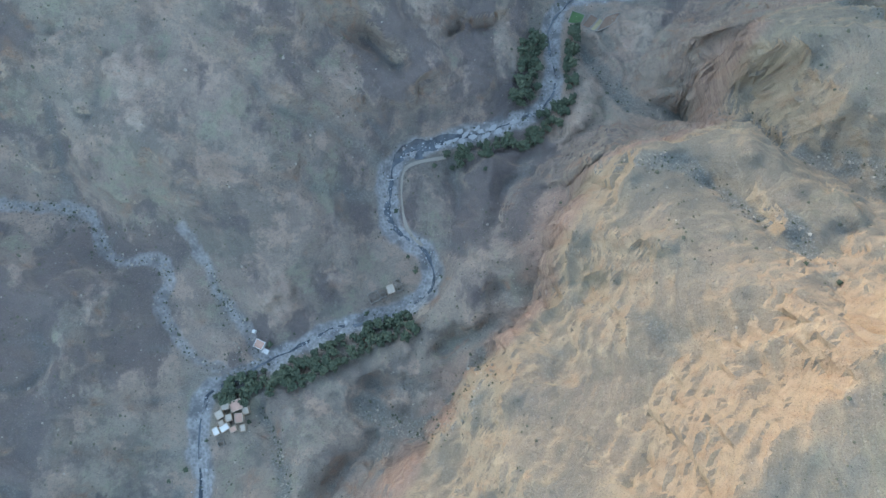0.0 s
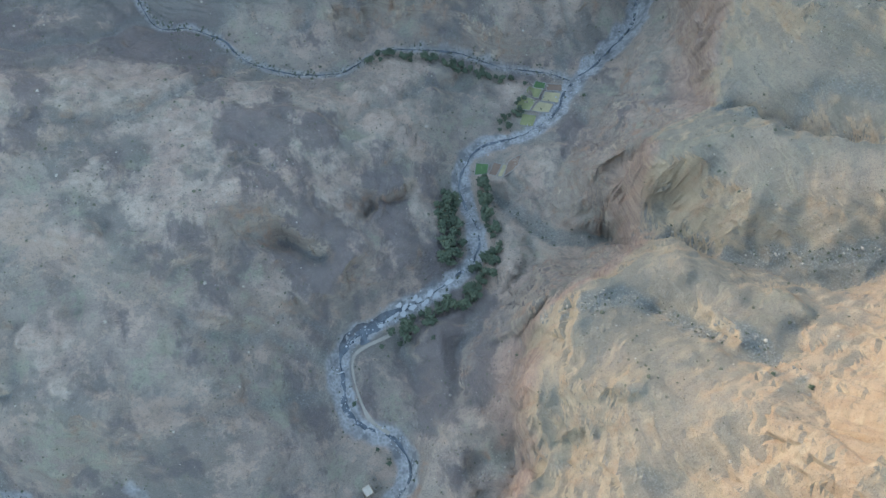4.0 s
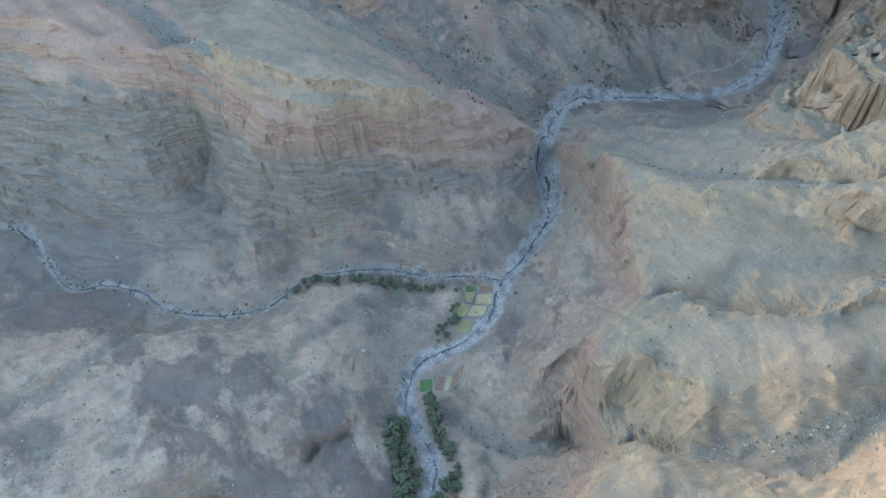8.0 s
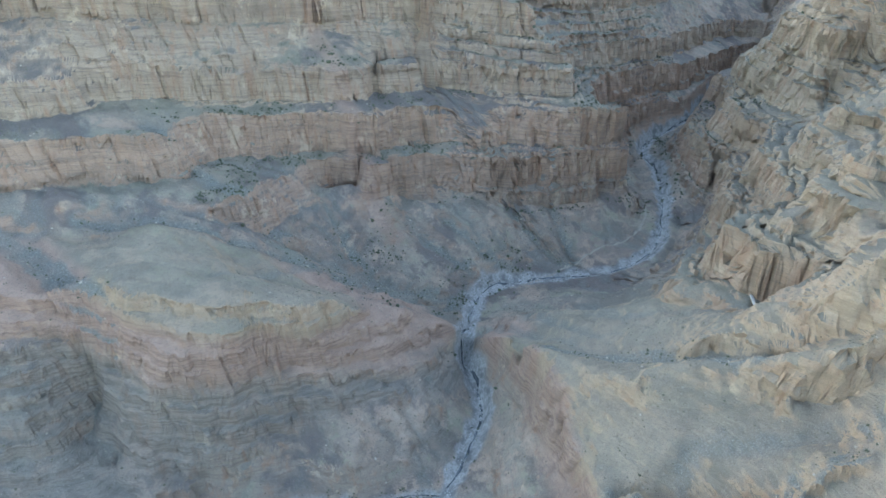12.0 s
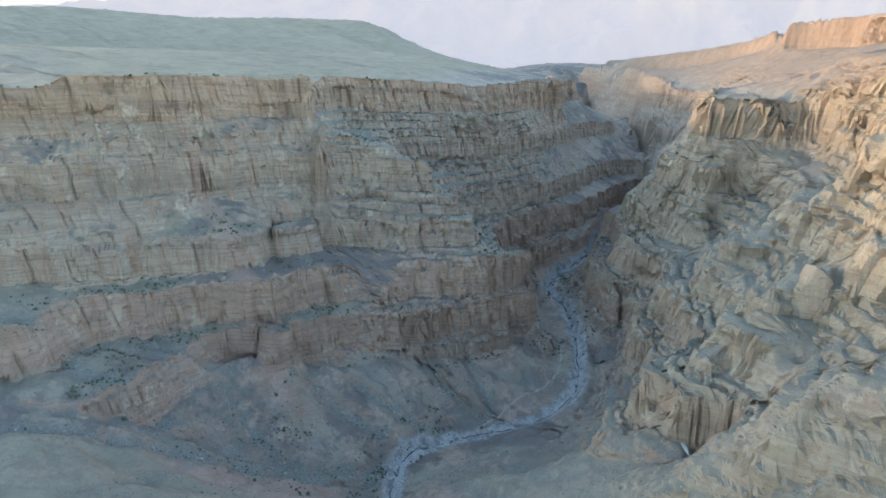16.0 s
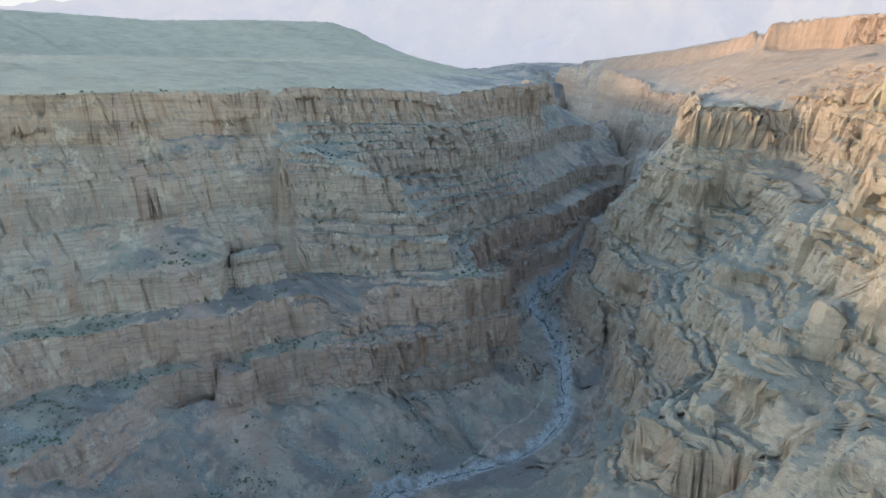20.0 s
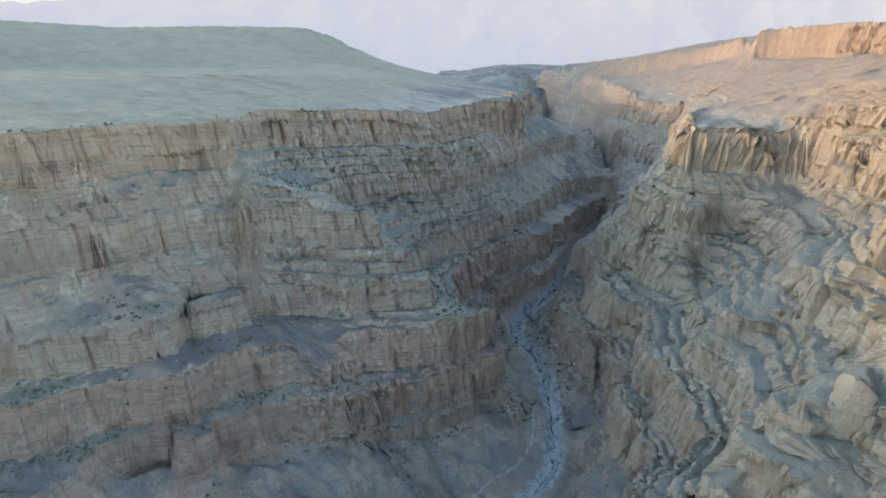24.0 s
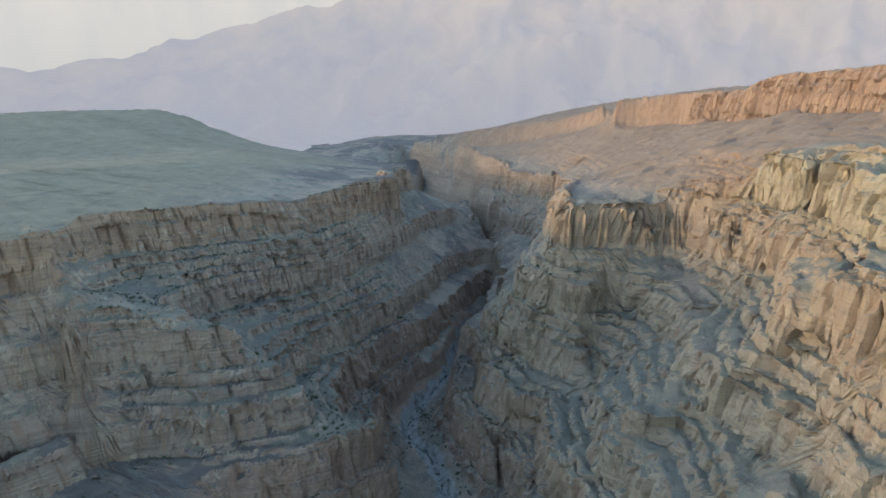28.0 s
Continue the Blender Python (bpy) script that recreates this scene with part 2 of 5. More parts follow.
# backs of the domes and their ribs
trace((88, 96, 125), (104, 93, 138), (122, 79, 169), (148, 58, 180), (157, 28, 198))
trace((95, 56, 124), (90, 66, 131), (128, 69, 169))
trace((38, -10, 145), (74, 10, 131), (101, 22, 161), (130, 21, 171), (157, 24, 198))
trace((50, -60, 165), (114, -10, 168), (136, 11, 179), (158, 21, 203))
trace((147, 141, 137), (118, 132, 144), (112, 107, 142))
trace((181, 162, 131), (192, 134, 151), (193, 128, 144), (200, 100, 162), (198, 80, 179))
trace((210, 172, 118), (215, 150, 134), (201, 134, 148), (225, 110, 158), (240, 85, 178))
trace((224, 219, 125), (235, 218, 150), (249, 210, 131), (256, 179, 151), (262, 165, 144), (290, 165, 165), (330, 140, 185))
trace((230, 241, 126), (275, 218, 148), (300, 200, 156), (340, 180, 172), (400, 165, 195))
trace((299, 253, 124), (300, 232, 134), (285, 222, 152))
trace((319, 329, 117), (332, 334, 128), (348, 298, 133), (363, 308, 155), (380, 302, 162), (409, 269, 173), (430, 245, 192), (438, 222, 210), (480, 200, 230))
trace((348, 365, 130), (339, 347, 134), (357, 320, 149))
trace((417, 221, 179), (438, 222, 210))
trace((410, 308, 164), (440, 290, 176), (470, 275, 200), (468, 245, 243), (487, 237, 271), (502, 226, 279), (520, 190, 290))
# gullies among the domes
trace((121, 281, 6), (138, 256, 12), (165, 235, 20), (196, 210, 16), (205, 190, 60), (240, 155, 120), (259, 125, 127), (295, 102, 148), (348, 105, 175), (450, 90, 230))
trace((168, 120, 133), (190, 98, 151), (199, 60, 177), (250, 94, 163), (259, 72, 175))
trace((203, 61, 188), (208, 42, 197))
trace((290, 262, 104), (324, 243, 111), (327, 202, 120), (345, 180, 150), (420, 150, 200))
trace((321, 271, 120), (357, 248, 137), (362, 220, 145), (420, 195, 165), (480, 170, 220))
trace((375, 264, 143), (419, 225, 158), (450, 200, 180))
trace((372, 400, 96), (390, 365, 107), (400, 330, 130), (420, 288, 154), (443, 256, 171), (470, 225, 215))
trace((376, 524, 2), (417, 474, 59), (447, 427, 80), (468, 384, 109), (490, 340, 128), (516, 289, 150))
trace((443, 545, -8), (470, 490, 20), (500, 430, 45), (540, 400, 80))
# right wall: foot slopes, the first two noses, their ledges
trace((480, 560, -8), (560, 520, 4), (640, 500, 8), (700, 512, 8), (760, 545, 0), (798, 542, 10), (853, 593, 4), (854, 608, 25), (880, 650, 40))
trace((511, 361, 118), (497, 379, 133), (503, 368, 145), (531, 378, 157), (570, 400, 100), (620, 420, 70), (670, 445, 70), (700, 451, 70), (723, 465, 96), (740, 500, 70), (775, 510, 40), (836, 581, 45), (896, 636, 65))
trace((501, 313, 151), (510, 339, 154), (515, 352, 170), (519, 363, 182), (531, 373, 172), (560, 375, 150), (610, 385, 140), (660, 400, 120), (688, 440, 119), (738, 489, 108), (758, 485, 118), (772, 483, 125), (830, 520, 96), (883, 528, 86), (871, 570, 97), (924, 652, 65), (1046, 726, 24))
trace((520, 289, 150), (516, 330, 186), (536, 343, 206), (545, 339, 225), (600, 345, 190), (664, 357, 191), (690, 385, 180), (712, 414, 151), (745, 449, 159), (757, 464, 142), (782, 475, 133), (840, 500, 120), (893, 540, 114), (891, 560, 115), (917, 547, 135), (955, 606, 125), (1000, 668, 108), (1044, 708, 105))
trace((523, 290, 206), (524, 299, 202), (549, 317, 217), (541, 324, 225), (558, 308, 216), (566, 308, 244), (600, 325, 236), (650, 345, 215), (711, 399, 185), (721, 405, 201), (795, 426, 186), (845, 455, 172), (904, 466, 154), (914, 486, 140), (955, 513, 135))
trace((530, 279, 229), (528, 273, 222), (555, 294, 226), (569, 288, 238), (582, 298, 257), (605, 317, 250), (650, 325, 240), (700, 345, 226), (725, 356, 227), (734, 376, 218), (727, 397, 221), (760, 410, 210), (805, 412, 208), (865, 436, 200), (910, 450, 190), (960, 470, 190), (978, 502, 195), (941, 529, 189), (941, 544, 164), (951, 590, 178), (995, 640, 172), (1060, 678, 160))
trace((498, 206, 279), (567, 259, 231), (587, 247, 241), (599, 277, 248), (598, 294, 263), (594, 317, 268), (598, 315, 279), (660, 318, 262), (710, 327, 257), (746, 349, 244), (733, 383, 246), (729, 398, 242), (766, 389, 252), (792, 389, 249), (840, 400, 232), (900, 415, 222), (961, 432, 222), (988, 449, 223), (992, 480, 207), (984, 510, 209), (951, 527, 221), (965, 576, 212), (1000, 622, 204), (1060, 658, 204))
trace((590, 239, 261), (600, 256, 268), (602, 262, 274), (601, 287, 286), (591, 305, 292), (592, 311, 287), (593, 304, 297))
trace((601, 287, 286), (606, 284, 304), (615, 259, 292), (640, 270, 290), (692, 268, 301), (714, 298, 294), (721, 328, 269), (748, 343, 265), (747, 356, 254), (779, 361, 269), (786, 379, 258), (820, 372, 258), (880, 380, 246), (920, 372, 247), (944, 401, 244), (980, 415, 240), (1004, 455, 233), (1010, 496, 234), (988, 523, 239), (979, 568, 244), (1004, 606, 238), (1066, 642, 236))
trace((619, 255, 312), (624, 247, 330), (650, 255, 320), (690, 275, 316), (720, 294, 316), (729, 317, 295), (740, 327, 304), (775, 335, 290), (840, 345, 278), (940, 365, 246), (970, 379, 248), (1011, 412, 252), (1036, 430, 245), (1045, 459, 256), (1028, 492, 264), (1002, 525, 259), (986, 565, 269))
trace((718, 296, 306), (726, 296, 326), (734, 304, 326), (729, 291, 340), (738, 306, 350), (781, 321, 334), (830, 325, 306), (860, 337, 295), (921, 345, 301), (950, 359, 299), (1014, 383, 292), (1041, 415, 266), (1055, 454, 274), (1030, 506, 278), (1012, 527, 265), (990, 563, 269), (1006, 594, 268), (1070, 628, 266))
trace((632, 241, 348), (666, 259, 341), (710, 269, 346), (731, 285, 354), (742, 302, 360), (781, 311, 350), (840, 316, 338), (875, 306, 342), (927, 329, 325), (980, 362, 318), (1017, 390, 320), (1047, 401, 314), (1058, 448, 319), (1026, 512, 314), (1032, 530, 313), (992, 560, 318), (1014, 578, 312), (1075, 612, 296))
trace((639, 244, 364), (700, 260, 367), (704, 264, 376), (732, 276, 379), (735, 267, 387), (790, 285, 358), (840, 290, 350), (895, 300, 348), (963, 317, 357), (996, 345, 349), (1009, 367, 337), (1039, 395, 327), (1070, 444, 325), (1080, 520, 312), (1120, 600, 296))
trace((645, 238, 378), (706, 260, 404), (726, 263, 396), (732, 270, 413), (800, 262, 410), (866, 287, 427), (873, 298, 411), (930, 305, 410), (985, 330, 400), (1013, 364, 396), (1040, 385, 356), (1101, 463, 339))
trace((700, 225, 420), (800, 225, 430), (900, 255, 436), (1000, 300, 420), (1060, 350, 400), (1146, 453, 361))
# far walls of the gorge behind the tower
trace((1046, 726, 24), (1078, 770, 41), (1150, 760, 40), (1273, 787, 60), (1400, 860, 50), (1520, 950, 60), (1660, 1110, 50))
trace((1066, 690, 130), (1120, 700, 120), (1250, 735, 110), (1400, 800, 95), (1520, 890, 95), (1660, 1100, 60))
trace((1075, 640, 250), (1120, 650, 228), (1250, 690, 205), (1405, 767, 171), (1502, 788, 171), (1560, 896, 149), (1690, 1095, 130))
trace((1075, 612, 296), (1110, 625, 288), (1250, 655, 262), (1380, 690, 240), (1421, 764, 207), (1504, 798, 205), (1576, 926, 179), (1700, 1080, 165), (1900, 1260, 140))
# red slope and the red cliffs at its head
trace((1120, 560, 304), (1131, 473, 343), (1235, 560, 312), (1360, 600, 300), (1480, 690, 262), (1600, 800, 230))
trace((1141, 453, 349), (1156, 463, 363), (1212, 425, 377), (1226, 433, 366), (1300, 420, 380), (1360, 350, 405))
trace((1675, 732, 282), (1635, 593, 308), (1529, 483, 343), (1396, 391, 379), (1299, 315, 407), (1229, 266, 424), (1250, 150, 450))
trace((1681, 739, 324), (1707, 710, 330), (1656, 604, 350), (1550, 464, 380), (1521, 452, 390), (1433, 411, 421), (1334, 323, 441), (1263, 273, 457), (1270, 140, 478))
trace((1776, 805, 267), (1902, 937, 196), (2011, 1155, 114), (2074, 1391, 48), (2056, 1607, 7))
trace((1786, 798, 297), (1938, 955, 236), (2089, 1197, 159), (2189, 1461, 92), (2220, 1725, 36), (2224, 2005, -34), (2181, 2209, -65))
trace((1750, 300, 400), (1900, 500, 340), (2200, 800, 250))
trace((700, 100, 420), (900, 0, 450), (1300, -100, 490))

# steep debris gullies, in plan, with their half width
GULLIES = [
    (7, [(121, 281), (138, 256), (158, 227), (201, 210), (214, 184), (235, 150), (285, 123), (348, 105), (450, 90)]),
    (7, [(290, 262), (312, 226), (345, 195), (390, 175), (480, 170)]),
    (6, [(104, 140), (157, 134), (181, 103), (202, 85), (210, 58)]),
    (7, [(362, 400), (400, 330), (420, 262), (470, 240)]),
    (7, [(-60, -20), (-40, -30), (-21, -40), (0, -30), (18, -8), (30, 15)]),
    (5, [(-135, -25), (-122, -45), (-113, -61), (-108, -90)]),
    (10, [(-60, 800), (-40, 760), (0, 700), (24, 634), (38, 590)]),
    (8, [(424, 596), (390, 586), (340, 592), (285, 615), (225, 645), (160, 675), (100, 705), (50, 730)]),
    (8, [(298, 735), (300, 690), (305, 660), (327, 621), (385, 597)]),
    (7, [(390, 700), (402, 668), (437, 609), (446, 594)]),
    (7, [(440, 690), (463, 633), (486, 604), (502, 588)]),
    (6, [(540, 665), (548, 624), (555, 596), (557, 573)]),
    (7, [(604, 675), (596, 650), (580, 600), (572, 570)]),
    (9, [(140, 800), (164, 769), (185, 734), (224, 690), (282, 642), (325, 600)]),
]


def solve_land(lines, x0, y0, x1, y1):
    """A taut sheet through the plan lines, refined from 80 m to 5 m."""
    points = np.vstack([dense(l, 2.0) for l in lines])
    h = None
    for step, turns in ((80, 400), (40, 220), (20, 160), (10, 120), (5, 70)):
        nx, ny = int((x1 - x0) / step) + 1, int((y1 - y0) / step) + 1
        i = np.clip(np.rint((points[:, 0] - x0) / step).astype(int), 0, nx - 1)
        j = np.clip(np.rint((points[:, 1] - y0) / step).astype(int), 0, ny - 1)
        total, count = np.zeros((ny, nx)), np.zeros((ny, nx))
        np.add.at(total, (j, i), points[:, 2])
        np.add.at(count, (j, i), 1)
        held = count > 0
        value = total / np.maximum(count, 1)
        if h is None:
            h = np.full((ny, nx), points[:, 2].mean())
        else:
            gx, gy = np.linspace(0, h.shape[1] - 1, nx), np.linspace(0, h.shape[0] - 1, ny)
            h = sample(h, *np.meshgrid(gx, gy))
        for _ in range(turns):
            h[held] = value[held]
            p = np.pad(h, 1, mode="edge")
            h = 0.25 * (p[:-2, 1:-1] + p[2:, 1:-1] + p[1:-1, :-2] + p[1:-1, 2:])
        h[held] = value[held]
    for _ in range(2):
        p = np.pad(h, 1, mode="edge")
        h = 0.5 * h + 0.125 * (p[:-2, 1:-1] + p[2:, 1:-1] + p[1:-1, :-2] + p[1:-1, 2:])
    return h


def sample(grid, gx, gy):
    """Bilinear value of a grid at fractional columns gx and rows gy."""
    gx, gy = np.clip(gx, 0, grid.shape[1] - 1.001), np.clip(gy, 0, grid.shape[0] - 1.001)
    i, j = gx.astype(int), gy.astype(int)
    u, v = gx - i, gy - j
    return (grid[j, i] * (1 - u) + grid[j, i + 1] * u) * (1 - v) + (grid[j + 1, i] * (1 - u) + grid[j + 1, i + 1] * u) * v


def nearness(line, x0, y0, x1, y1, step, reach):
    """Grid of the distance to a plan line, up to reach."""
    nx, ny = int((x1 - x0) / step) + 1, int((y1 - y0) / step) + 1
    d = np.full((ny, nx), float(reach))
    r = int(reach / step) + 1
    oy, ox = np.mgrid[-r:r + 1, -r:r + 1]
    for x, y, _ in dense(line, step):
        i, j = int(round((x - x0) / step)), int(round((y - y0) / step))
        if r < i < nx - r - 1 and r < j < ny - r - 1:
            part_d = np.hypot(x0 + (i + ox) * step - x, y0 + (j + oy) * step - y)
            view = d[j - r:j + r + 1, i - r:i + r + 1]
            np.minimum(view, part_d, out=view)
    return d


X0, Y0, X1, Y1, GRID = -720.0, -340.0, 2520.0, 2660.0, 5.0
RIVER_C, GORGE_C, TRIB_C, WEST_C, HOUSE_C = (list(map(tuple, curved(l, 4.0))) for l in (RIVER, GORGE, TRIB_LEFT, TRIB_WEST, TRIB_HOUSE))
LAND = solve_land([RIVER_C, GORGE_C, TRIB_C, WEST_C, HOUSE_C] + LINES, X0, Y0, X1, Y1)
IX0, IY0, IX1, IY1, FINE = -400.0, -160.0, 1320.0, 1060.0, 2.5


def refine(lines):
    """The inner land on a finer grid, held by the same lines."""
    x, y = np.meshgrid(np.arange(IX0, IX1 + 0.1, FINE), np.arange(IY0, IY1 + 0.1, FINE))
    h = sample(LAND, (x - X0) / GRID, (y - Y0) / GRID)
    points = np.vstack([dense(l, 1.2) for l in lines])
    points = points[(points[:, 0] > IX0) & (points[:, 0] < IX1) & (points[:, 1] > IY0) & (points[:, 1] < IY1)]
    i, j = np.rint((points[:, 0] - IX0) / FINE).astype(int), np.rint((points[:, 1] - IY0) / FINE).astype(int)
    total, count = np.zeros(h.shape), np.zeros(h.shape)
    np.add.at(total, (j, i), points[:, 2])
    np.add.at(count, (j, i), 1)
    held, value = count > 0, total / np.maximum(count, 1)
    for _ in range(90):
        h[held] = value[held]
        p = np.pad(h, 1, mode="edge")
        mean = 0.25 * (p[:-2, 1:-1] + p[2:, 1:-1] + p[1:-1, :-2] + p[1:-1, 2:])
        h[1:-1, 1:-1] = mean[1:-1, 1:-1]
    h[held] = value[held]
    for _ in range(2):
        p = np.pad(h, 1, mode="edge")
        h = 0.5 * h + 0.125 * (p[:-2, 1:-1] + p[2:, 1:-1] + p[1:-1, :-2] + p[1:-1, 2:])
    return h


INNER = refine([RIVER_C, GORGE_C, TRIB_C, WEST_C, HOUSE_C] + LINES)


def base(x, y):
    """The bare lie of the land."""
    edge = np.minimum(np.minimum(x - IX0, IX1 - x), np.minimum(y - IY0, IY1 - y))
    f = smooth(5, 45, edge)
    return sample(LAND, (x - X0) / GRID, (y - Y0) / GRID) * (1 - f) + f * sample(INNER, (x - IX0) / FINE, (y - IY0) / FINE)


lx_, ly_ = np.meshgrid(np.arange(LAND.shape[1]) * GRID + X0, np.arange(LAND.shape[0]) * GRID + Y0)
LAND = base(lx_, ly_)
gy_, gx_ = np.gradient(LAND, GRID)
SLOPE = np.hypot(gx_, gy_)
for _ in range(3):
    p_ = np.pad(SLOPE, 1, mode="edge")
    SLOPE = 0.2 * (SLOPE + p_[:-2, 1:-1] + p_[2:, 1:-1] + p_[1:-1, :-2] + p_[1:-1, 2:])
NX0, NY0, NX1, NY1 = -400.0, -340.0, 1300.0, 1100.0
BED = nearness(RIVER_C + GORGE_C, NX0, NY0, NX1, NY1, 2.0, 44.0)
BED_SIDE = np.minimum(nearness(TRIB_C, NX0, NY0, NX1, NY1, 2.0, 44.0), nearness(WEST_C, NX0, NY0, NX1, NY1, 2.0, 44.0))
BED_SIDE = np.minimum(BED_SIDE, nearness(HOUSE_C, NX0, NY0, NX1, NY1, 2.0, 44.0))



def gullies(x0, y0, x1, y1, step):
    """Depth of the gullies that running water cuts into the land."""
    x, y = np.meshgrid(np.arange(x0, x1 + 1, step), np.arange(y0, y1 + 1, step))
    h = sample(LAND, (x - X0) / GRID, (y - Y0) / GRID) + 5.0 * ridged(x, y, 75, 4, 301) + 2.0 * fbm(x, y, 22, 3, 302)
    ny, nx = h.shape
    for turn in range(2):
        best, to = np.full(h.shape, 1e-4), np.full(h.shape, -1)
        idx = np.arange(ny * nx).reshape(ny, nx)
        for dy, dx in ((0, 1), (1, 0), (0, -1), (-1, 0), (1, 1), (1, -1), (-1, 1), (-1, -1)):
            a = (slice(max(0, -dy), ny - max(0, dy)), slice(max(0, -dx), nx - max(0, dx)))
            b = (slice(max(0, dy), ny - max(0, -dy)), slice(max(0, dx), nx - max(0, -dx)))
            fall = (h[a] - h[b]) / math.hypot(dx, dy)
            better = fall > best[a]
            best[a] = np.where(better, fall, best[a])
            to[a] = np.where(better, idx[b], to[a])
        flow, order, target = [1.0] * (ny * nx), np.argsort(-h, axis=None).tolist(), to.reshape(-1).tolist()
        for k in order:
            if target[k] >= 0:
                flow[target[k]] += flow[k]
        flow = np.array(flow).reshape(ny, nx)
        cut = np.clip(1.5 * np.log2(np.maximum(flow, 1) / 9.0), 0, 9.0)
        for _ in range(5):
            p = np.pad(cut, 1, mode="edge")
            near = np.maximum(np.maximum(p[:-2, 1:-1], p[2:, 1:-1]), np.maximum(p[1:-1, :-2], p[1:-1, 2:])) - 0.55 * step
            cut = np.maximum(cut, near)
        p = np.pad(cut, 1, mode="edge")
        cut = 0.6 * cut + 0.10 * (p[:-2, 1:-1] + p[2:, 1:-1] + p[1:-1, :-2] + p[1:-1, 2:])
        h = h - 0.6 * cut
    return cut


NEAR_GULLY = np.zeros((int((NY1 - NY0) / 2) + 1, int((NX1 - NX0) / 2) + 1))
for half, line in GULLIES:
    d_ = nearness([(x, y, 0) for x, y in line], NX0, NY0, NX1, NY1, 2.0, 2.4 * half)
    NEAR_GULLY = np.maximum(NEAR_GULLY, 1 - d_ / (2.4 * half))
E0, E1, F0, F1, CUT = -400.0, 1300.0, -160.0, 1060.0, 4.0
GULLY = gullies(E0, F0, E1, F1, CUT)

def rim_plane(x, y):
    return 379 - 0.17 * (x - 257)


CLIFFS = [(160, 206), (212, 262), (272, 308), (355, 390), (433, 480), (498, 546), (590, 642)]       # foot and brow of each hard layer, by height across the layers


def stratum(x, y, z):
    """Height across the tilted layers, the same along each of them."""
    return z + 0.17 * x + 0.10 * (y - 560)


def strata(q, layers):
    """Gathers an even slope into sheer hard layers and gentle soft ones."""
    a, b = [-900.0], [-900.0]
    for low, top in layers:
        m, w = (low + top) / 2, 0.15 * (top - low)
        a, b = a + [m - w, m + w], b + [low, top]
    return np.interp(q, a + [1500.0], b + [1500.0])


def ledges(q, band, tread):
    """Change of height that turns an even slope into ledges and risers; q: height across the layers."""
    k = q / band
    u = k - np.floor(k)
    g = np.where(u < 0.6, tread * u / 0.6, tread + (1 - tread) * (u - 0.6) / 0.4)
    return band * (g - u + 0.5 - (0.3 * tread + 0.4 * (tread + 0.5 * (1 - tread))))


def past_edge(x, y):
    """Metres inside the edge of the pale domes, which stand above the gravel terrace."""
    line = ((-60, -110), (-12, -50), (22, 6), (78, 54), (84, 99), (108, 146), (152, 155), (206, 182), (212, 222), (232, 256), (290, 267), (308, 318), (334, 360), (352, 424), (357, 486), (370, 520))
    return x - np.interp(y, [q for _, q in line], [p for p, _ in line])


def outcrop(x, y):
    """Where bare rock breaks through the soil of the hillsides."""
    n = fbm(x + 0.4 * y, y - 0.3 * x, 85, 5, 501, 0.6)
    return smooth(0.30, 0.62, n)


def bed_distance(x, y):
    i, j = (x - NX0) / 2.0, (y - NY0) / 2.0
    inside = (x > NX0) & (x < NX1) & (y > NY0) & (y < NY1)
    return np.where(inside, sample(BED, i, j), 44.0), np.where(inside, sample(BED_SIDE, i, j), 44.0)


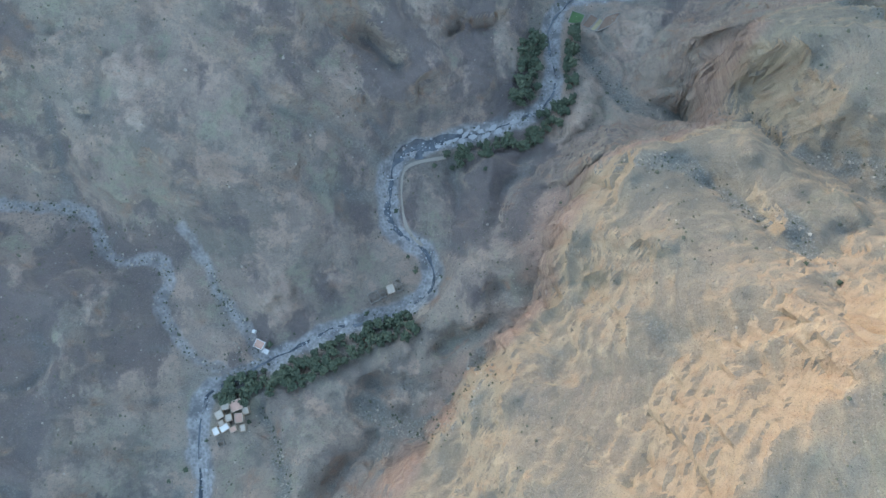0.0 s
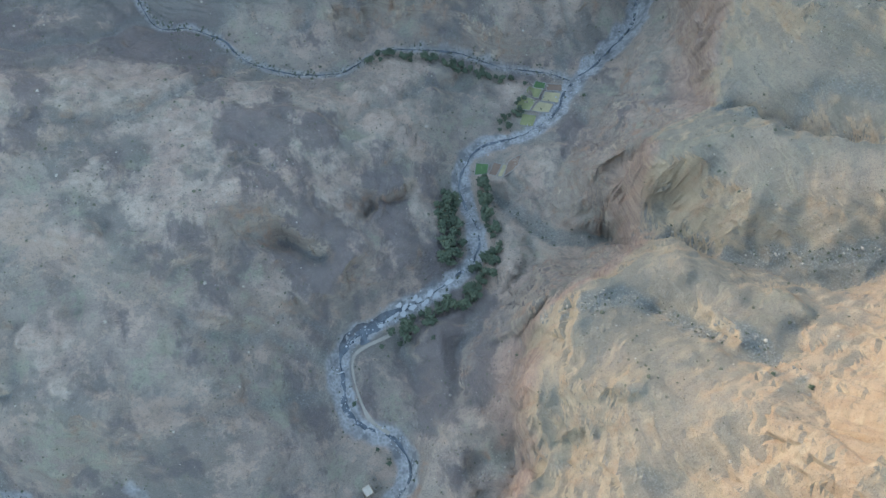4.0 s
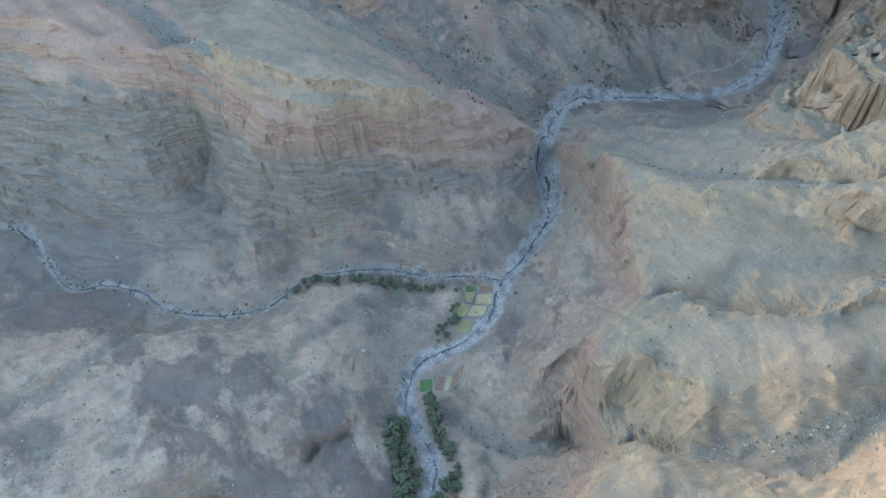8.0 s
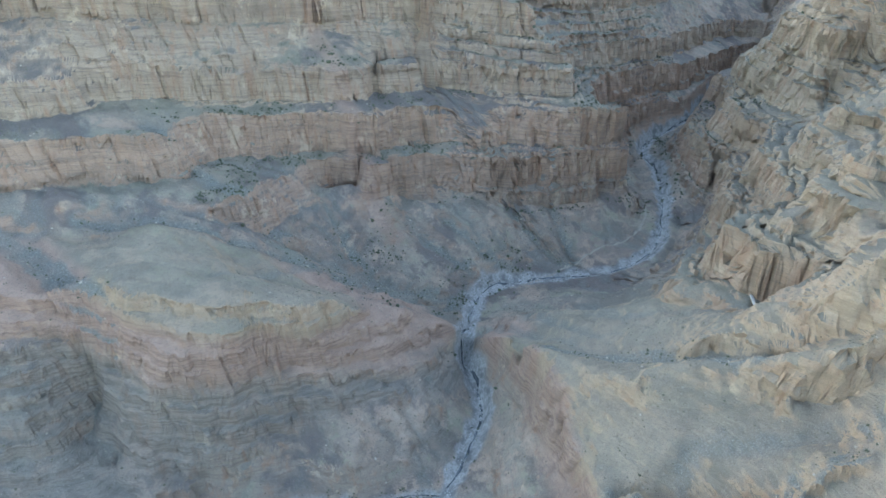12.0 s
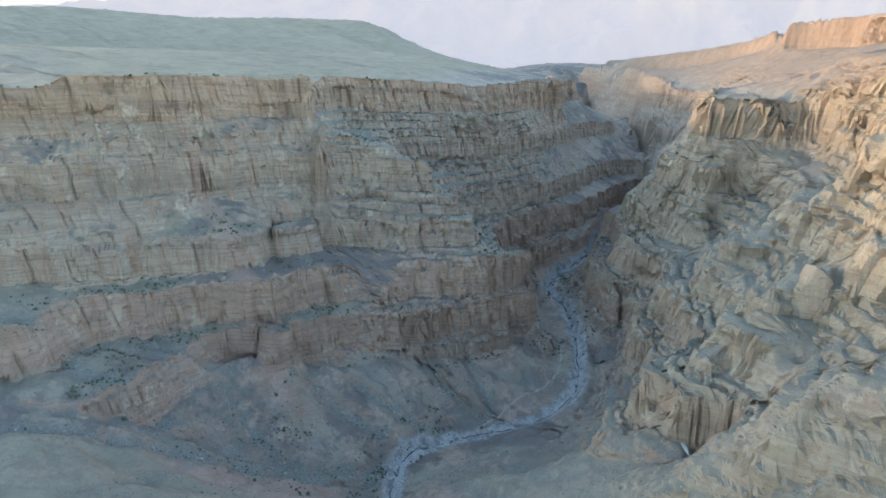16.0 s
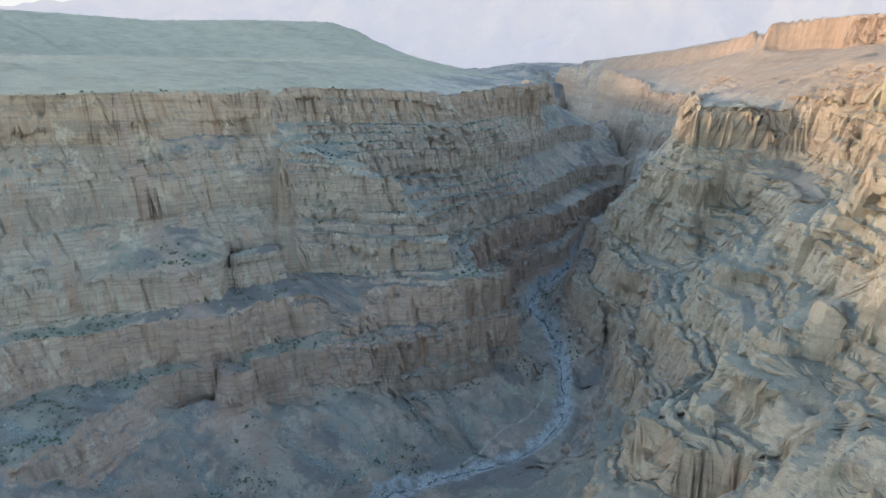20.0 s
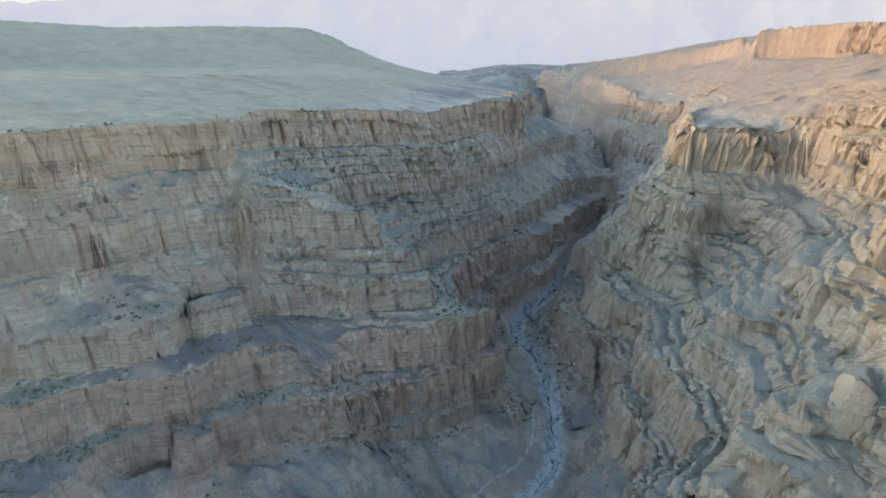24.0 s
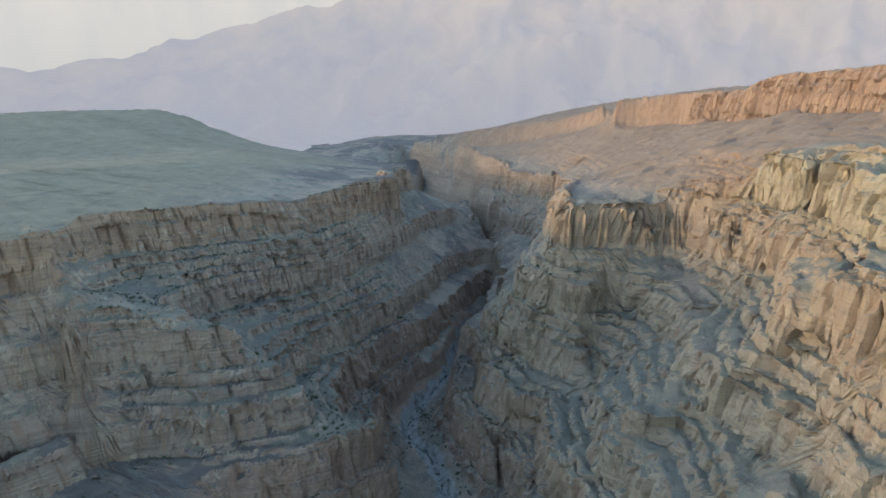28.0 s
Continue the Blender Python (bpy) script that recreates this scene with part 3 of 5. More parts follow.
def land(x, y):
    """Height of the ground, and what lies on it."""
    slope0 = sample(SLOPE, (x - X0) / GRID, (y - Y0) / GRID)
    main, side = bed_distance(x, y)
    calm = smooth(7, 34, np.minimum(main, side * 1.3))
    steep = smooth(0.4, 0.95, slope0)
    far = np.clip(np.maximum(np.maximum(x - 1520, -380 - x), np.maximum(y - 1100, -150 - y)) / 400, 0, 1)
    right = smooth(-35, 45, x - 0.62 * y - 20) * smooth(400, 520, x)
    wob = calm * (0.25 + 0.75 * steep)
    wx = x + wob * (4.0 * fbm(x, y, 46, 3, 1) + 2.4 * vnoise(x / 15, y / 15, 2) + 1.5 * ridged(x, y, 14, 2, 61) * (1 - far))
    wy = y + wob * (4.0 * fbm(x, y, 46, 3, 3) + 2.4 * vnoise(x / 15, y / 15, 4) + 1.5 * ridged(x, y, 14, 2, 62) * (1 - far))
    brink = past_edge(wx, wy)
    wx = wx + 0.9 * smooth(500, 440, y) * smooth(520, 470, x) * smooth(7, 34, main) * (np.interp(brink, (-5000, -40, -11, -3, 1, 12, 5000), (-5000, -40, -25, -1, 5, 12, 5000)) - brink)
    z = base(wx, wy)
    q = z - rim_plane(x, y)
    hog = smooth(470, 500, y) * smooth(735, 660, y + 0.35 * (x - 160)) * smooth(430, 380, x)
    pale = smooth(-20, 40, x - 0.62 * y - 20) * smooth(520, 470, x)
    rock = steep * calm * (1 - 0.6 * hog) * (1 - 0.75 * pale)
    lay = q + 7 * vnoise(q / 37 + 3.1, 0 * q, 85) + 3 * vnoise(x / 140, y / 140, 8)
    lev = stratum(x, y, z) + 4 * vnoise(x / 150, y / 150, 8) + 2 * vnoise(x / 40, y / 40, 9)
    own = (1 - hog) * (1 - pale) * smooth(-60, 40, np.maximum(y - 560, x - 470))
    slab = smooth(1050, 1015, x)
    new_lev = strata(lev, CLIFFS) * slab + (1 - slab) * strata(lev, CLIFFS[:5] + CLIFFS[6:])
    hard = np.zeros_like(x)
    for low, top in CLIFFS:
        hard = np.maximum(hard, smooth(low - 4, low + 3, new_lev) * smooth(top + 1, top - 2, new_lev))
    z = z + calm * smooth(0.30, 0.75, slope0) * own * (new_lev - lev) * (1 - 0.6 * far)
    z = z + rock * own * ((0.04 + 0.5 * hard) * ledges(lay, 9.3, 0.08) + right * (1 - hard) * smooth(1040, 1000, x) * (0.75 * ledges(lay + 4, 19.0, 0.06) + 0.12 * ledges(lay, 7.1, 0.08)))
    z = z + calm * hog * smooth(0.3, 0.7, slope0) * 0.7 * ledges(z + 0.33 * x + 4 * vnoise(x / 70, y / 70, 86), 17.0, 0.12)
    k = (z - rim_plane(x, y)) / 8.5 + 0.35 * vnoise(x / 60, y / 60, 82)             # thin beds on the domes and gentler slopes
    f = k - np.floor(k)
    z = z + 8.5 * (f ** 2.6 - f + 0.22) * calm * (0.05 + 0.22 * pale) * (1 - 0.7 * far) * (1 - 0.8 * smooth(-20, 6, q))
    inside = (x > E0) & (x < E1) & (y > F0) & (y < F1)
    cut = np.where(inside, sample(GULLY, (wx * 0.5 + x * 0.5 - E0) / CUT, (wy * 0.5 + y * 0.5 - F0) / CUT), 0.0)
    ravine = np.where((x > NX0) & (x < NX1) & (y > NY0) & (y < NY1), sample(NEAR_GULLY, (wx * 0.6 + x * 0.4 - NX0) / 2.0, (wy * 0.6 + y * 0.4 - NY0) / 2.0), 0.0)
    cut = np.maximum(cut, (8.5 + 7.0 * smooth(540, 590, y)) * ravine)
    level = smooth(-12, 4, z - rim_plane(x, y)) * smooth(-200, 0, y - 0.55 * x - 350)
    dome = smooth(-20, 40, x - 0.62 * y - 20) * smooth(60, 110, z) * smooth(560, 480, x)
    west = smooth(20, -40, x - 0.62 * y - 20) * smooth(480, 440, y - 0.1 * x)
    gentle = (1 - steep) * calm * (1 - 0.8 * level) * (1 - 0.55 * dome)
    z = z - cut * calm * (0.85 + 0.3 * west - 0.4 * steep) * (1 - 0.75 * level) * (1 - 0.45 * dome)
    crop = outcrop(wx, wy) * west * calm
    z = z + crop * 2.2
    z = z + gentle * ((1.2 + 3.2 * west) * ridged(wx, wy + 0.4 * wx, 75, 4, 301) + 1.3 * fbm(x, y, 22, 3, 302))
    z = z + calm * ((1.4 - 0.8 * steep) * fbm(x, y, 14, 2, 33) + (0.4 + 0.35 * steep) * fbm(x, y, 5.2, 2, 35) * (1 - far))
    flat = 1 - smooth(5, 13, main)
    z = z * (1 - flat) + flat * base(x, y) + flat * 0.5 * fbm(x, y, 9, 2, 41)
    out = np.maximum(np.maximum(x - X1, X0 - x), np.maximum(y - Y1, Y0 - y))
    drop = smooth(0, 900, out)
    low = -150 + 420 * smooth(0.3, -0.6, (x + 0.4 * y) / 4000)
    return z * (1 - drop) + drop * low, main, side, steep


def axis(a, b, step, growth, reach):
    mid = list(np.arange(a, b + 0.01, step))
    lo, hi, s = [], [], step
    p0, p1 = a, mid[-1]
    while p1 < reach or p0 > -reach:
        s *= growth
        p0, p1 = p0 - s, p1 + s
        if p0 > -reach:
            lo.append(p0)
        if p1 < reach:
            hi.append(p1)
    return np.array([-reach] + lo[::-1] + mid + hi + [reach])


def sheet(name, x, y, z):
    """A quad sheet over a grid of points."""
    ny, nx = z.shape
    me = bpy.data.meshes.new(name)
    co = np.stack([x, y, z], -1).reshape(-1, 3).astype(np.float32)
    a = (np.arange(ny - 1)[:, None] * nx + np.arange(nx - 1)[None, :]).reshape(-1)
    quads = np.stack([a, a + 1, a + nx + 1, a + nx], -1).astype(np.int32).reshape(-1)
    me.vertices.add(len(co))
    me.vertices.foreach_set("co", co.reshape(-1))
    me.loops.add(len(quads))
    me.loops.foreach_set("vertex_index", quads)
    me.polygons.add(len(quads) // 4)
    me.polygons.foreach_set("loop_start", np.arange(0, len(quads), 4, dtype=np.int32))
    me.polygons.foreach_set("use_smooth", np.ones(len(quads) // 4, dtype=bool))
    me.update(calc_edges=True)
    return me


def attribute(me, name, values):
    me.attributes.new(name, "FLOAT", "POINT").data.foreach_set("value", values.astype(np.float32).reshape(-1))


# ---- materials ----
class Nodes:
    """Short hand for a node material."""

    def __init__(self, name, rough=0.9):
        self.mat = bpy.data.materials.new(name)
        self.mat.use_nodes = True
        self.tree = self.mat.node_tree
        self.bsdf = self.tree.nodes["Principled BSDF"]
        self.bsdf.inputs["Roughness"].default_value = rough
        self.bsdf.inputs["Specular IOR Level"].default_value = 0.25

    def put(self, socket, value):
        if hasattr(value, "is_output"):
            self.tree.links.new(value, socket)
        elif isinstance(value, tuple) and len(value) == 3 and socket.type == "RGBA":
            socket.default_value = (*value, 1)
        else:
            socket.default_value = value

    def where(self):
        return self.tree.nodes.new("ShaderNodeNewGeometry").outputs["Position"]

    def split(self, v):
        n = self.tree.nodes.new("ShaderNodeSeparateXYZ")
        self.put(n.inputs[0], v)
        return n.outputs

    def join(self, x, y, z):
        n = self.tree.nodes.new("ShaderNodeCombineXYZ")
        for s, v in zip(n.inputs, (x, y, z)):
            self.put(s, v)
        return n.outputs[0]

    def math(self, op, a, b=0.0, c=0.0):
        n = self.tree.nodes.new("ShaderNodeMath")
        n.operation = op
        for s, v in zip(n.inputs, (a, b, c)):
            self.put(s, v)
        return n.outputs[0]

    def scale(self, v, f):
        n = self.tree.nodes.new("ShaderNodeVectorMath")
        n.operation = "MULTIPLY"
        self.put(n.inputs[0], v)
        n.inputs[1].default_value = f
        return n.outputs[0]

    def noise(self, v, scale, detail=4.0, rough=0.55):
        n = self.tree.nodes.new("ShaderNodeTexNoise")
        self.put(n.inputs["Vector"], v)
        n.inputs["Scale"].default_value, n.inputs["Detail"].default_value, n.inputs["Roughness"].default_value = scale, detail, rough
        return n.outputs[0]

    def spots(self, v, scale):
        n = self.tree.nodes.new("ShaderNodeTexVoronoi")
        self.put(n.inputs["Vector"], v)
        n.inputs["Scale"].default_value = scale
        return n.outputs

    def span(self, v, a, b, lo=0.0, hi=1.0):
        n = self.tree.nodes.new("ShaderNodeMapRange")
        for s, w in zip(n.inputs, (v, a, b, lo, hi)):
            self.put(s, w)
        return n.outputs[0]

    def mix(self, f, a, b, how="MIX"):
        n = self.tree.nodes.new("ShaderNodeMix")
        n.data_type, n.blend_type = "RGBA", how
        self.put(n.inputs[0], f)
        self.put(n.inputs[6], a)
        self.put(n.inputs[7], b)
        return n.outputs[2]

    def attr(self, name):
        n = self.tree.nodes.new("ShaderNodeAttribute")
        n.attribute_name = name
        return n.outputs["Fac"]

    def normal_z(self):
        return self.split(self.tree.nodes.new("ShaderNodeNewGeometry").outputs["Normal"])[2]

    def random(self):
        return self.tree.nodes.new("ShaderNodeObjectInfo").outputs["Random"]

    def island(self):
        return self.tree.nodes.new("ShaderNodeNewGeometry").outputs["Random Per Island"]

    def bump(self, height, strength=0.5, distance=1.0):
        n = self.tree.nodes.new("ShaderNodeBump")
        n.inputs["Strength"].default_value, n.inputs["Distance"].default_value = strength, distance
        self.put(n.inputs["Height"], height)
        self.put(self.bsdf.inputs["Normal"], n.outputs[0])

    def done(self, colour):
        self.put(self.bsdf.inputs["Base Color"], colour)
        return self.mat


def ground_material():
    m = Nodes("canyon_ground", 0.95)
    p = m.where()
    x, y, z = m.split(p)
    wav = m.noise(p, 0.012, 3.0)
    depth = m.math("ADD", m.math("ADD", m.math("ADD", z, m.math("MULTIPLY", x, 0.17)), m.math("MULTIPLY", y, 0.10)), m.math("MULTIPLY", wav, 12.0))   # height along the tilted layers
    tall = m.math("MULTIPLY", m.math("SUBTRACT", depth, 62.0), 1.0 / 700.0)
    strata = m.noise(m.join(m.math("MULTIPLY", x, 0.005), m.math("MULTIPLY", y, 0.005), m.math("MULTIPLY", depth, 0.07)), 1.0, 6.0, 0.66)
    fine = m.noise(m.join(m.math("MULTIPLY", x, 0.03), m.math("MULTIPLY", y, 0.03), m.math("MULTIPLY", depth, 0.42)), 1.0, 5.0, 0.65)
    streak = m.noise(m.scale(p, (0.11, 0.11, 0.010)), 1.0, 5.0, 0.65)         # stains that run down the cliffs
    crack = m.noise(m.scale(p, (0.24, 0.24, 0.022)), 1.0, 6.0, 0.7)
    blot = m.noise(p, 0.021, 6.0, 0.66)
    patch = m.noise(p, 0.034, 9.0, 0.72)
    patch2 = m.noise(m.scale(p, (1.0, 1.0, 1.6)), 0.024, 9.0, 0.72)
    grain = m.noise(p, 0.33, 7.0, 0.75)
    speck = m.noise(p, 0.75, 4.0, 0.6)
    stones = m.spots(p, 0.42)
    tone = m.attr("tone")
    gully_dark = m.attr("gully_dark")
    # cliffs: one colour for each great layer, then beds, stains and joints
    ramp = m.tree.nodes.new("ShaderNodeValToRGB")
    m.put(ramp.inputs[0], tall)
    ramp.color_ramp.interpolation = "EASE"
    steps = [(0.0, (0.29, 0.248, 0.20)), (0.20, (0.325, 0.256, 0.202)), (0.235, (0.40, 0.275, 0.205)), (0.36, (0.41, 0.28, 0.205)), (0.385, (0.43, 0.335, 0.25)), (0.44, (0.385, 0.30, 0.228)),
             (0.50, (0.35, 0.275, 0.208)), (0.55, (0.40, 0.305, 0.226)), (0.61, (0.36, 0.272, 0.196)), (0.625, (0.39, 0.262, 0.175)), (0.69, (0.41, 0.272, 0.178)), (0.715, (0.44, 0.31, 0.20)),
             (0.78, (0.45, 0.32, 0.205)), (0.82, (0.42, 0.26, 0.165)), (0.92, (0.48, 0.265, 0.155))]
    while len(ramp.color_ramp.elements) < len(steps):
        ramp.color_ramp.elements.new(0.5)
    for e, (at, col) in zip(ramp.color_ramp.elements, steps):
        e.position, e.color = at, (*col, 1)
    cliff = ramp.outputs[0]
    cliff = m.mix(m.span(strata, 0.47, 0.60, 0.0, 0.55), cliff, (0.235, 0.178, 0.142))
    cliff = m.mix(m.span(strata, 0.46, 0.36, 0.0, 0.4), cliff, (0.45, 0.335, 0.25))
    cliff = m.mix(m.span(fine, 0.50, 0.60, 0.0, 0.55), cliff, (0.215, 0.168, 0.138))
    cliff = m.mix(m.span(patch, 0.585, 0.61, 0.0, 0.6), cliff, (0.53, 0.42, 0.31))
    cliff = m.mix(m.span(streak, 0.50, 0.66, 0.0, 0.65), cliff, (0.345, 0.205, 0.135))
    cliff = m.mix(m.span(crack, 0.60, 0.70, 0.0, 0.5), cliff, (0.14, 0.115, 0.095))
    cliff = m.mix(m.math("MULTIPLY", tone, 0.65), cliff, m.mix(m.span(streak, 0.4, 0.7), (0.48, 0.39, 0.245), (0.37, 0.28, 0.175)))
    cliff = m.mix(m.math("MULTIPLY", m.attr("red"), 0.75), cliff, m.mix(m.span(streak, 0.4, 0.65), (0.40, 0.25, 0.16), (0.27, 0.165, 0.11)))
    # slopes: scree and soil with outcrops, debris and dry scrub
    soil = m.mix(m.span(blot, 0.35, 0.65), (0.255, 0.221, 0.177), (0.345, 0.297, 0.236))
    soil = m.mix(m.span(m.noise(p, 0.006, 4.0, 0.6), 0.43, 0.58, 0.0, 0.75), soil, (0.262, 0.205, 0.172))
    soil = m.mix(m.span(patch2, 0.51, 0.56, 0.0, 0.75), soil, (0.42, 0.308, 0.235))
    soil = m.mix(m.span(patch2, 0.45, 0.40, 0.0, 0.65), soil, (0.275, 0.275, 0.195))
    soil = m.mix(m.span(patch, 0.45, 0.40, 0.0, 0.6), soil, (0.205, 0.172, 0.150))
    big = m.noise(p, 0.0125, 11.0, 0.70)
    soil = m.mix(m.span(big, 0.485, 0.435, 0.0, 0.75), soil, (0.172, 0.158, 0.138))
    soil = m.mix(m.span(big, 0.548, 0.59, 0.0, 0.3), soil, (0.45, 0.352, 0.268))
    soil = m.mix(m.math("MULTIPLY", tone, 0.82), soil, m.mix(m.span(blot, 0.35, 0.65), (0.235, 0.200, 0.142), (0.30, 0.256, 0.182)))
    soil = m.mix(m.math("MULTIPLY", tone, m.span(fine, 0.55, 0.61, 0.0, 0.65)), soil, (0.215, 0.192, 0.155))
    soil = m.mix(m.math("MULTIPLY", tone, m.span(fine, 0.44, 0.38, 0.0, 0.6)), soil, (0.355, 0.302, 0.215))
    soil = m.mix(m.math("MULTIPLY", m.attr("bench"), 0.8), soil, m.mix(m.span(patch, 0.4, 0.6), (0.155, 0.152, 0.118), (0.245, 0.225, 0.175)))
    crop = m.math("MULTIPLY", m.attr("crop"), m.span(m.noise(p, 0.11, 6.0, 0.7), 0.38, 0.56, 0.15, 1.0))
    soil = m.mix(m.math("MULTIPLY", crop, 0.85), soil, m.mix(m.span(patch, 0.42, 0.58), (0.39, 0.285, 0.225), (0.46, 0.375, 0.295)))
    dusk = m.noise(m.scale(p, (1.0, 0.6, 1.0)), 0.0085, 8.0, 0.66)
    soil = m.mix(m.math("MULTIPLY", m.span(dusk, 0.515, 0.55, 0.0, 0.8), m.span(tone, 0.0, 0.6, 1.0, 0.1)), soil, (0.142, 0.122, 0.118))
    soil = m.mix(m.math("MULTIPLY", m.attr("ruddy"), 0.8), soil, m.mix(m.span(patch2, 0.4, 0.6), (0.33, 0.215, 0.165), (0.42, 0.285, 0.22)))
    cliff = m.mix(m.math("MULTIPLY", m.attr("ruddy"), 0.7), cliff, m.mix(m.span(fine, 0.4, 0.6), (0.40, 0.265, 0.20), (0.28, 0.18, 0.14)))
    # lower beds darker: grey-green rock, with the shade on this slope painted in
    shaded_beds = m.mix(m.span(fine, 0.45, 0.58), (0.225, 0.205, 0.178), (0.135, 0.13, 0.118))
    soil = m.mix(m.math("MULTIPLY", m.attr("shaded_beds"), m.span(patch2, 0.35, 0.6, 0.85, 0.5)), soil, shaded_beds)
    cliff = m.mix(m.math("MULTIPLY", m.attr("shaded_beds"), 0.6), cliff, shaded_beds)
    soil = m.mix(m.attr("plain"), soil, m.mix(m.span(patch2, 0.35, 0.65), (0.27, 0.222, 0.155), (0.35, 0.29, 0.205)))
    soil = m.mix(m.math("MULTIPLY", m.attr("plain"), m.span(fine, 0.52, 0.60, 0.0, 0.5)), soil, (0.20, 0.185, 0.135))
    soil = m.mix(m.attr("red"), soil, m.mix(m.span(patch2, 0.35, 0.65), (0.27, 0.17, 0.11), (0.36, 0.245, 0.165)))
    # gullies darker: debris and scrub tones, with shade of the hollows painted in
    soil = m.mix(m.math("MULTIPLY", gully_dark, m.span(patch, 0.35, 0.6, 0.45, 0.95)), soil, m.mix(m.span(speck, 0.5, 0.62), (0.165, 0.175, 0.155), (0.29, 0.285, 0.26)))
    soil = m.mix(m.span(grain, 0.52, 0.66, 0.0, 0.5), soil, (0.155, 0.145, 0.112))
    soil = m.mix(m.span(speck, 0.66, 0.72, 0.0, 0.6), soil, (0.48, 0.44, 0.37))
    rocky = m.math("ADD", m.span(m.normal_z(), 0.80, 0.58), m.span(grain, 0.3, 0.7, -0.14, 0.14))
    rocky.node.use_clamp = True
    base = m.mix(rocky, soil, cliff)
    scrub = m.noise(p, 1.7, 3.0, 0.6)
    base = m.mix(m.span(scrub, 0.56, 0.66, 0.0, 0.55), base, (0.115, 0.105, 0.085))
    base = m.mix(m.span(scrub, 0.42, 0.33, 0.0, 0.35), base, (0.47, 0.40, 0.325))
    gravel = m.mix(m.span(stones[0], 0.1, 0.9), (0.25, 0.245, 0.235), (0.44, 0.43, 0.41))
    gravel = m.mix(m.span(m.noise(p, 0.09, 4.0), 0.48, 0.64), gravel, (0.19, 0.19, 0.185))
    base = m.mix(m.attr("bed"), base, gravel)
    m.bump(m.math("ADD", m.math("MULTIPLY", grain, 3.0), m.math("ADD", m.math("MULTIPLY", fine, 3.0), m.math("MULTIPLY", crack, 2.2))), 0.85, 1.0)
    return m.done(base)


# ---- the ground ----
TURN_C, TURN_S = math.cos(radians(17)), math.sin(radians(17))             # the sheet's rows run along the canyon


def turned(u, v):
    return u * TURN_C - v * TURN_S, u * TURN_S + v * TURN_C


ax, ay = axis(-370, 1640, 2.1, 1.05, 4400.0), axis(-135, 800, 1.5, 1.05, 4400.0)
gu, gv = np.meshgrid(ax, ay)
gz = land(*turned(gu, gv))[0]
# crowd the rows where a column climbs, so that cliffs are as finely built as slopes
climb = np.hypot(np.diff(gv, axis=0), 0.9 * np.diff(gz, axis=0))
climb = np.where(np.abs(gv[:-1] - 335) < 500, climb, np.diff(gv, axis=0) * 0.12)
for _ in range(5):
    climb[:, 1:-1] = 0.25 * climb[:, :-2] + 0.5 * climb[:, 1:-1] + 0.25 * climb[:, 2:]
total = np.vstack([np.zeros((1, len(ax))), np.cumsum(climb, axis=0)])
ROWS_OUT = 1180
for k in range(len(ax)):
    gy_new = np.interp(np.linspace(0, total[-1, k], ROWS_OUT), total[:, k], ay)
    total[:, k] = 0
    if k == 0:
        rows_y = np.empty((ROWS_OUT, len(ax)))
    rows_y[:, k] = gy_new
gx, gy = turned(np.meshgrid(ax, np.arange(ROWS_OUT))[0], rows_y)
gz, main_d, side_d, steep_w = land(gx, gy)
# joints and blocks: push the cliff faces in and out
tu = np.stack([np.gradient(gx, axis=1), np.gradient(gy, axis=1), np.gradient(gz, axis=1)], -1)
tv = np.stack([np.gradient(gx, axis=0), np.gradient(gy, axis=0), np.gradient(gz, axis=0)], -1)
face = np.cross(tu, tv)
face /= np.maximum(np.linalg.norm(face, axis=-1), 1e-9)[..., None]
sheer = smooth(0.72, 0.42, face[..., 2]) * (gx > -360) * (gx < 1620) * (gy < 1120) * (gy > -125) * smooth(12, 26, main_d)
depth_q = gz - rim_plane(gx, gy)
run = gx + 0.35 * gy + 5 * fbm(gx, gy, 40, 2, 401)
push = np.zeros_like(gz)
for wide_b, high_b, deep_b, seed_b in ((27.0, 46.0, 2.4, 410), (10.5, 19.0, 1.5, 420), (4.6, 6.5, 0.45, 430)):
    lay = np.floor(depth_q / high_b + 0.3 * vnoise(gx / 90, gy / 90, seed_b + 3))
    col = run / wide_b + 0.37 * lay
    off = lattice(np.floor(col), lay, seed_b)
    joint = np.abs(col - np.floor(col) - 0.5) * 2
    push += deep_b * (off - 0.9 * smooth(0.80, 1.0, joint))
flat_n = face.copy()
flat_n[..., 2] *= 0.25
push *= 1 + 0.9 * smooth(-35, 45, gx - 0.62 * gy - 20) * smooth(400, 520, gx)
gx, gy, gz = gx + flat_n[..., 0] * push * sheer, gy + flat_n[..., 1] * push * sheer, gz + flat_n[..., 2] * push * sheer
ground = tagged(new("ground", sheet("ground", gx, gy, gz)), "bare layered rock and scree of a deep canyon", "ground", kind="structure")
across = (gx - gy * 0.62 - 20)
south = smooth(15, -25, gy - np.interp(gx, (420, 540, 605, 702, 770, 850, 890, 950, 1070, 1225, 1440), (580, 560, 533, 546, 594, 670, 745, 772, 785, 840, 895)))     # this side of the gorge
inside = past_edge(gx, gy) + 5 * fbm(gx, gy, 26, 3, 51)
tone = smooth(-7, 4, inside) * smooth(40, 75, gz)
tone = np.maximum(0.72 * tone * south * smooth(560, 430, gx), 0.45 * south * smooth(230, 330, gz + 25 * fbm(gx, gy, 70, 3, 53)) * smooth(60, 220, gx - 0.9 * gy + 120) * smooth(1200, 1050, gx))
ravine_y = np.interp(gx, (-120, 50, 100, 160, 225, 285, 340, 390, 424), (800, 730, 705, 675, 645, 615, 592, 586, 596))
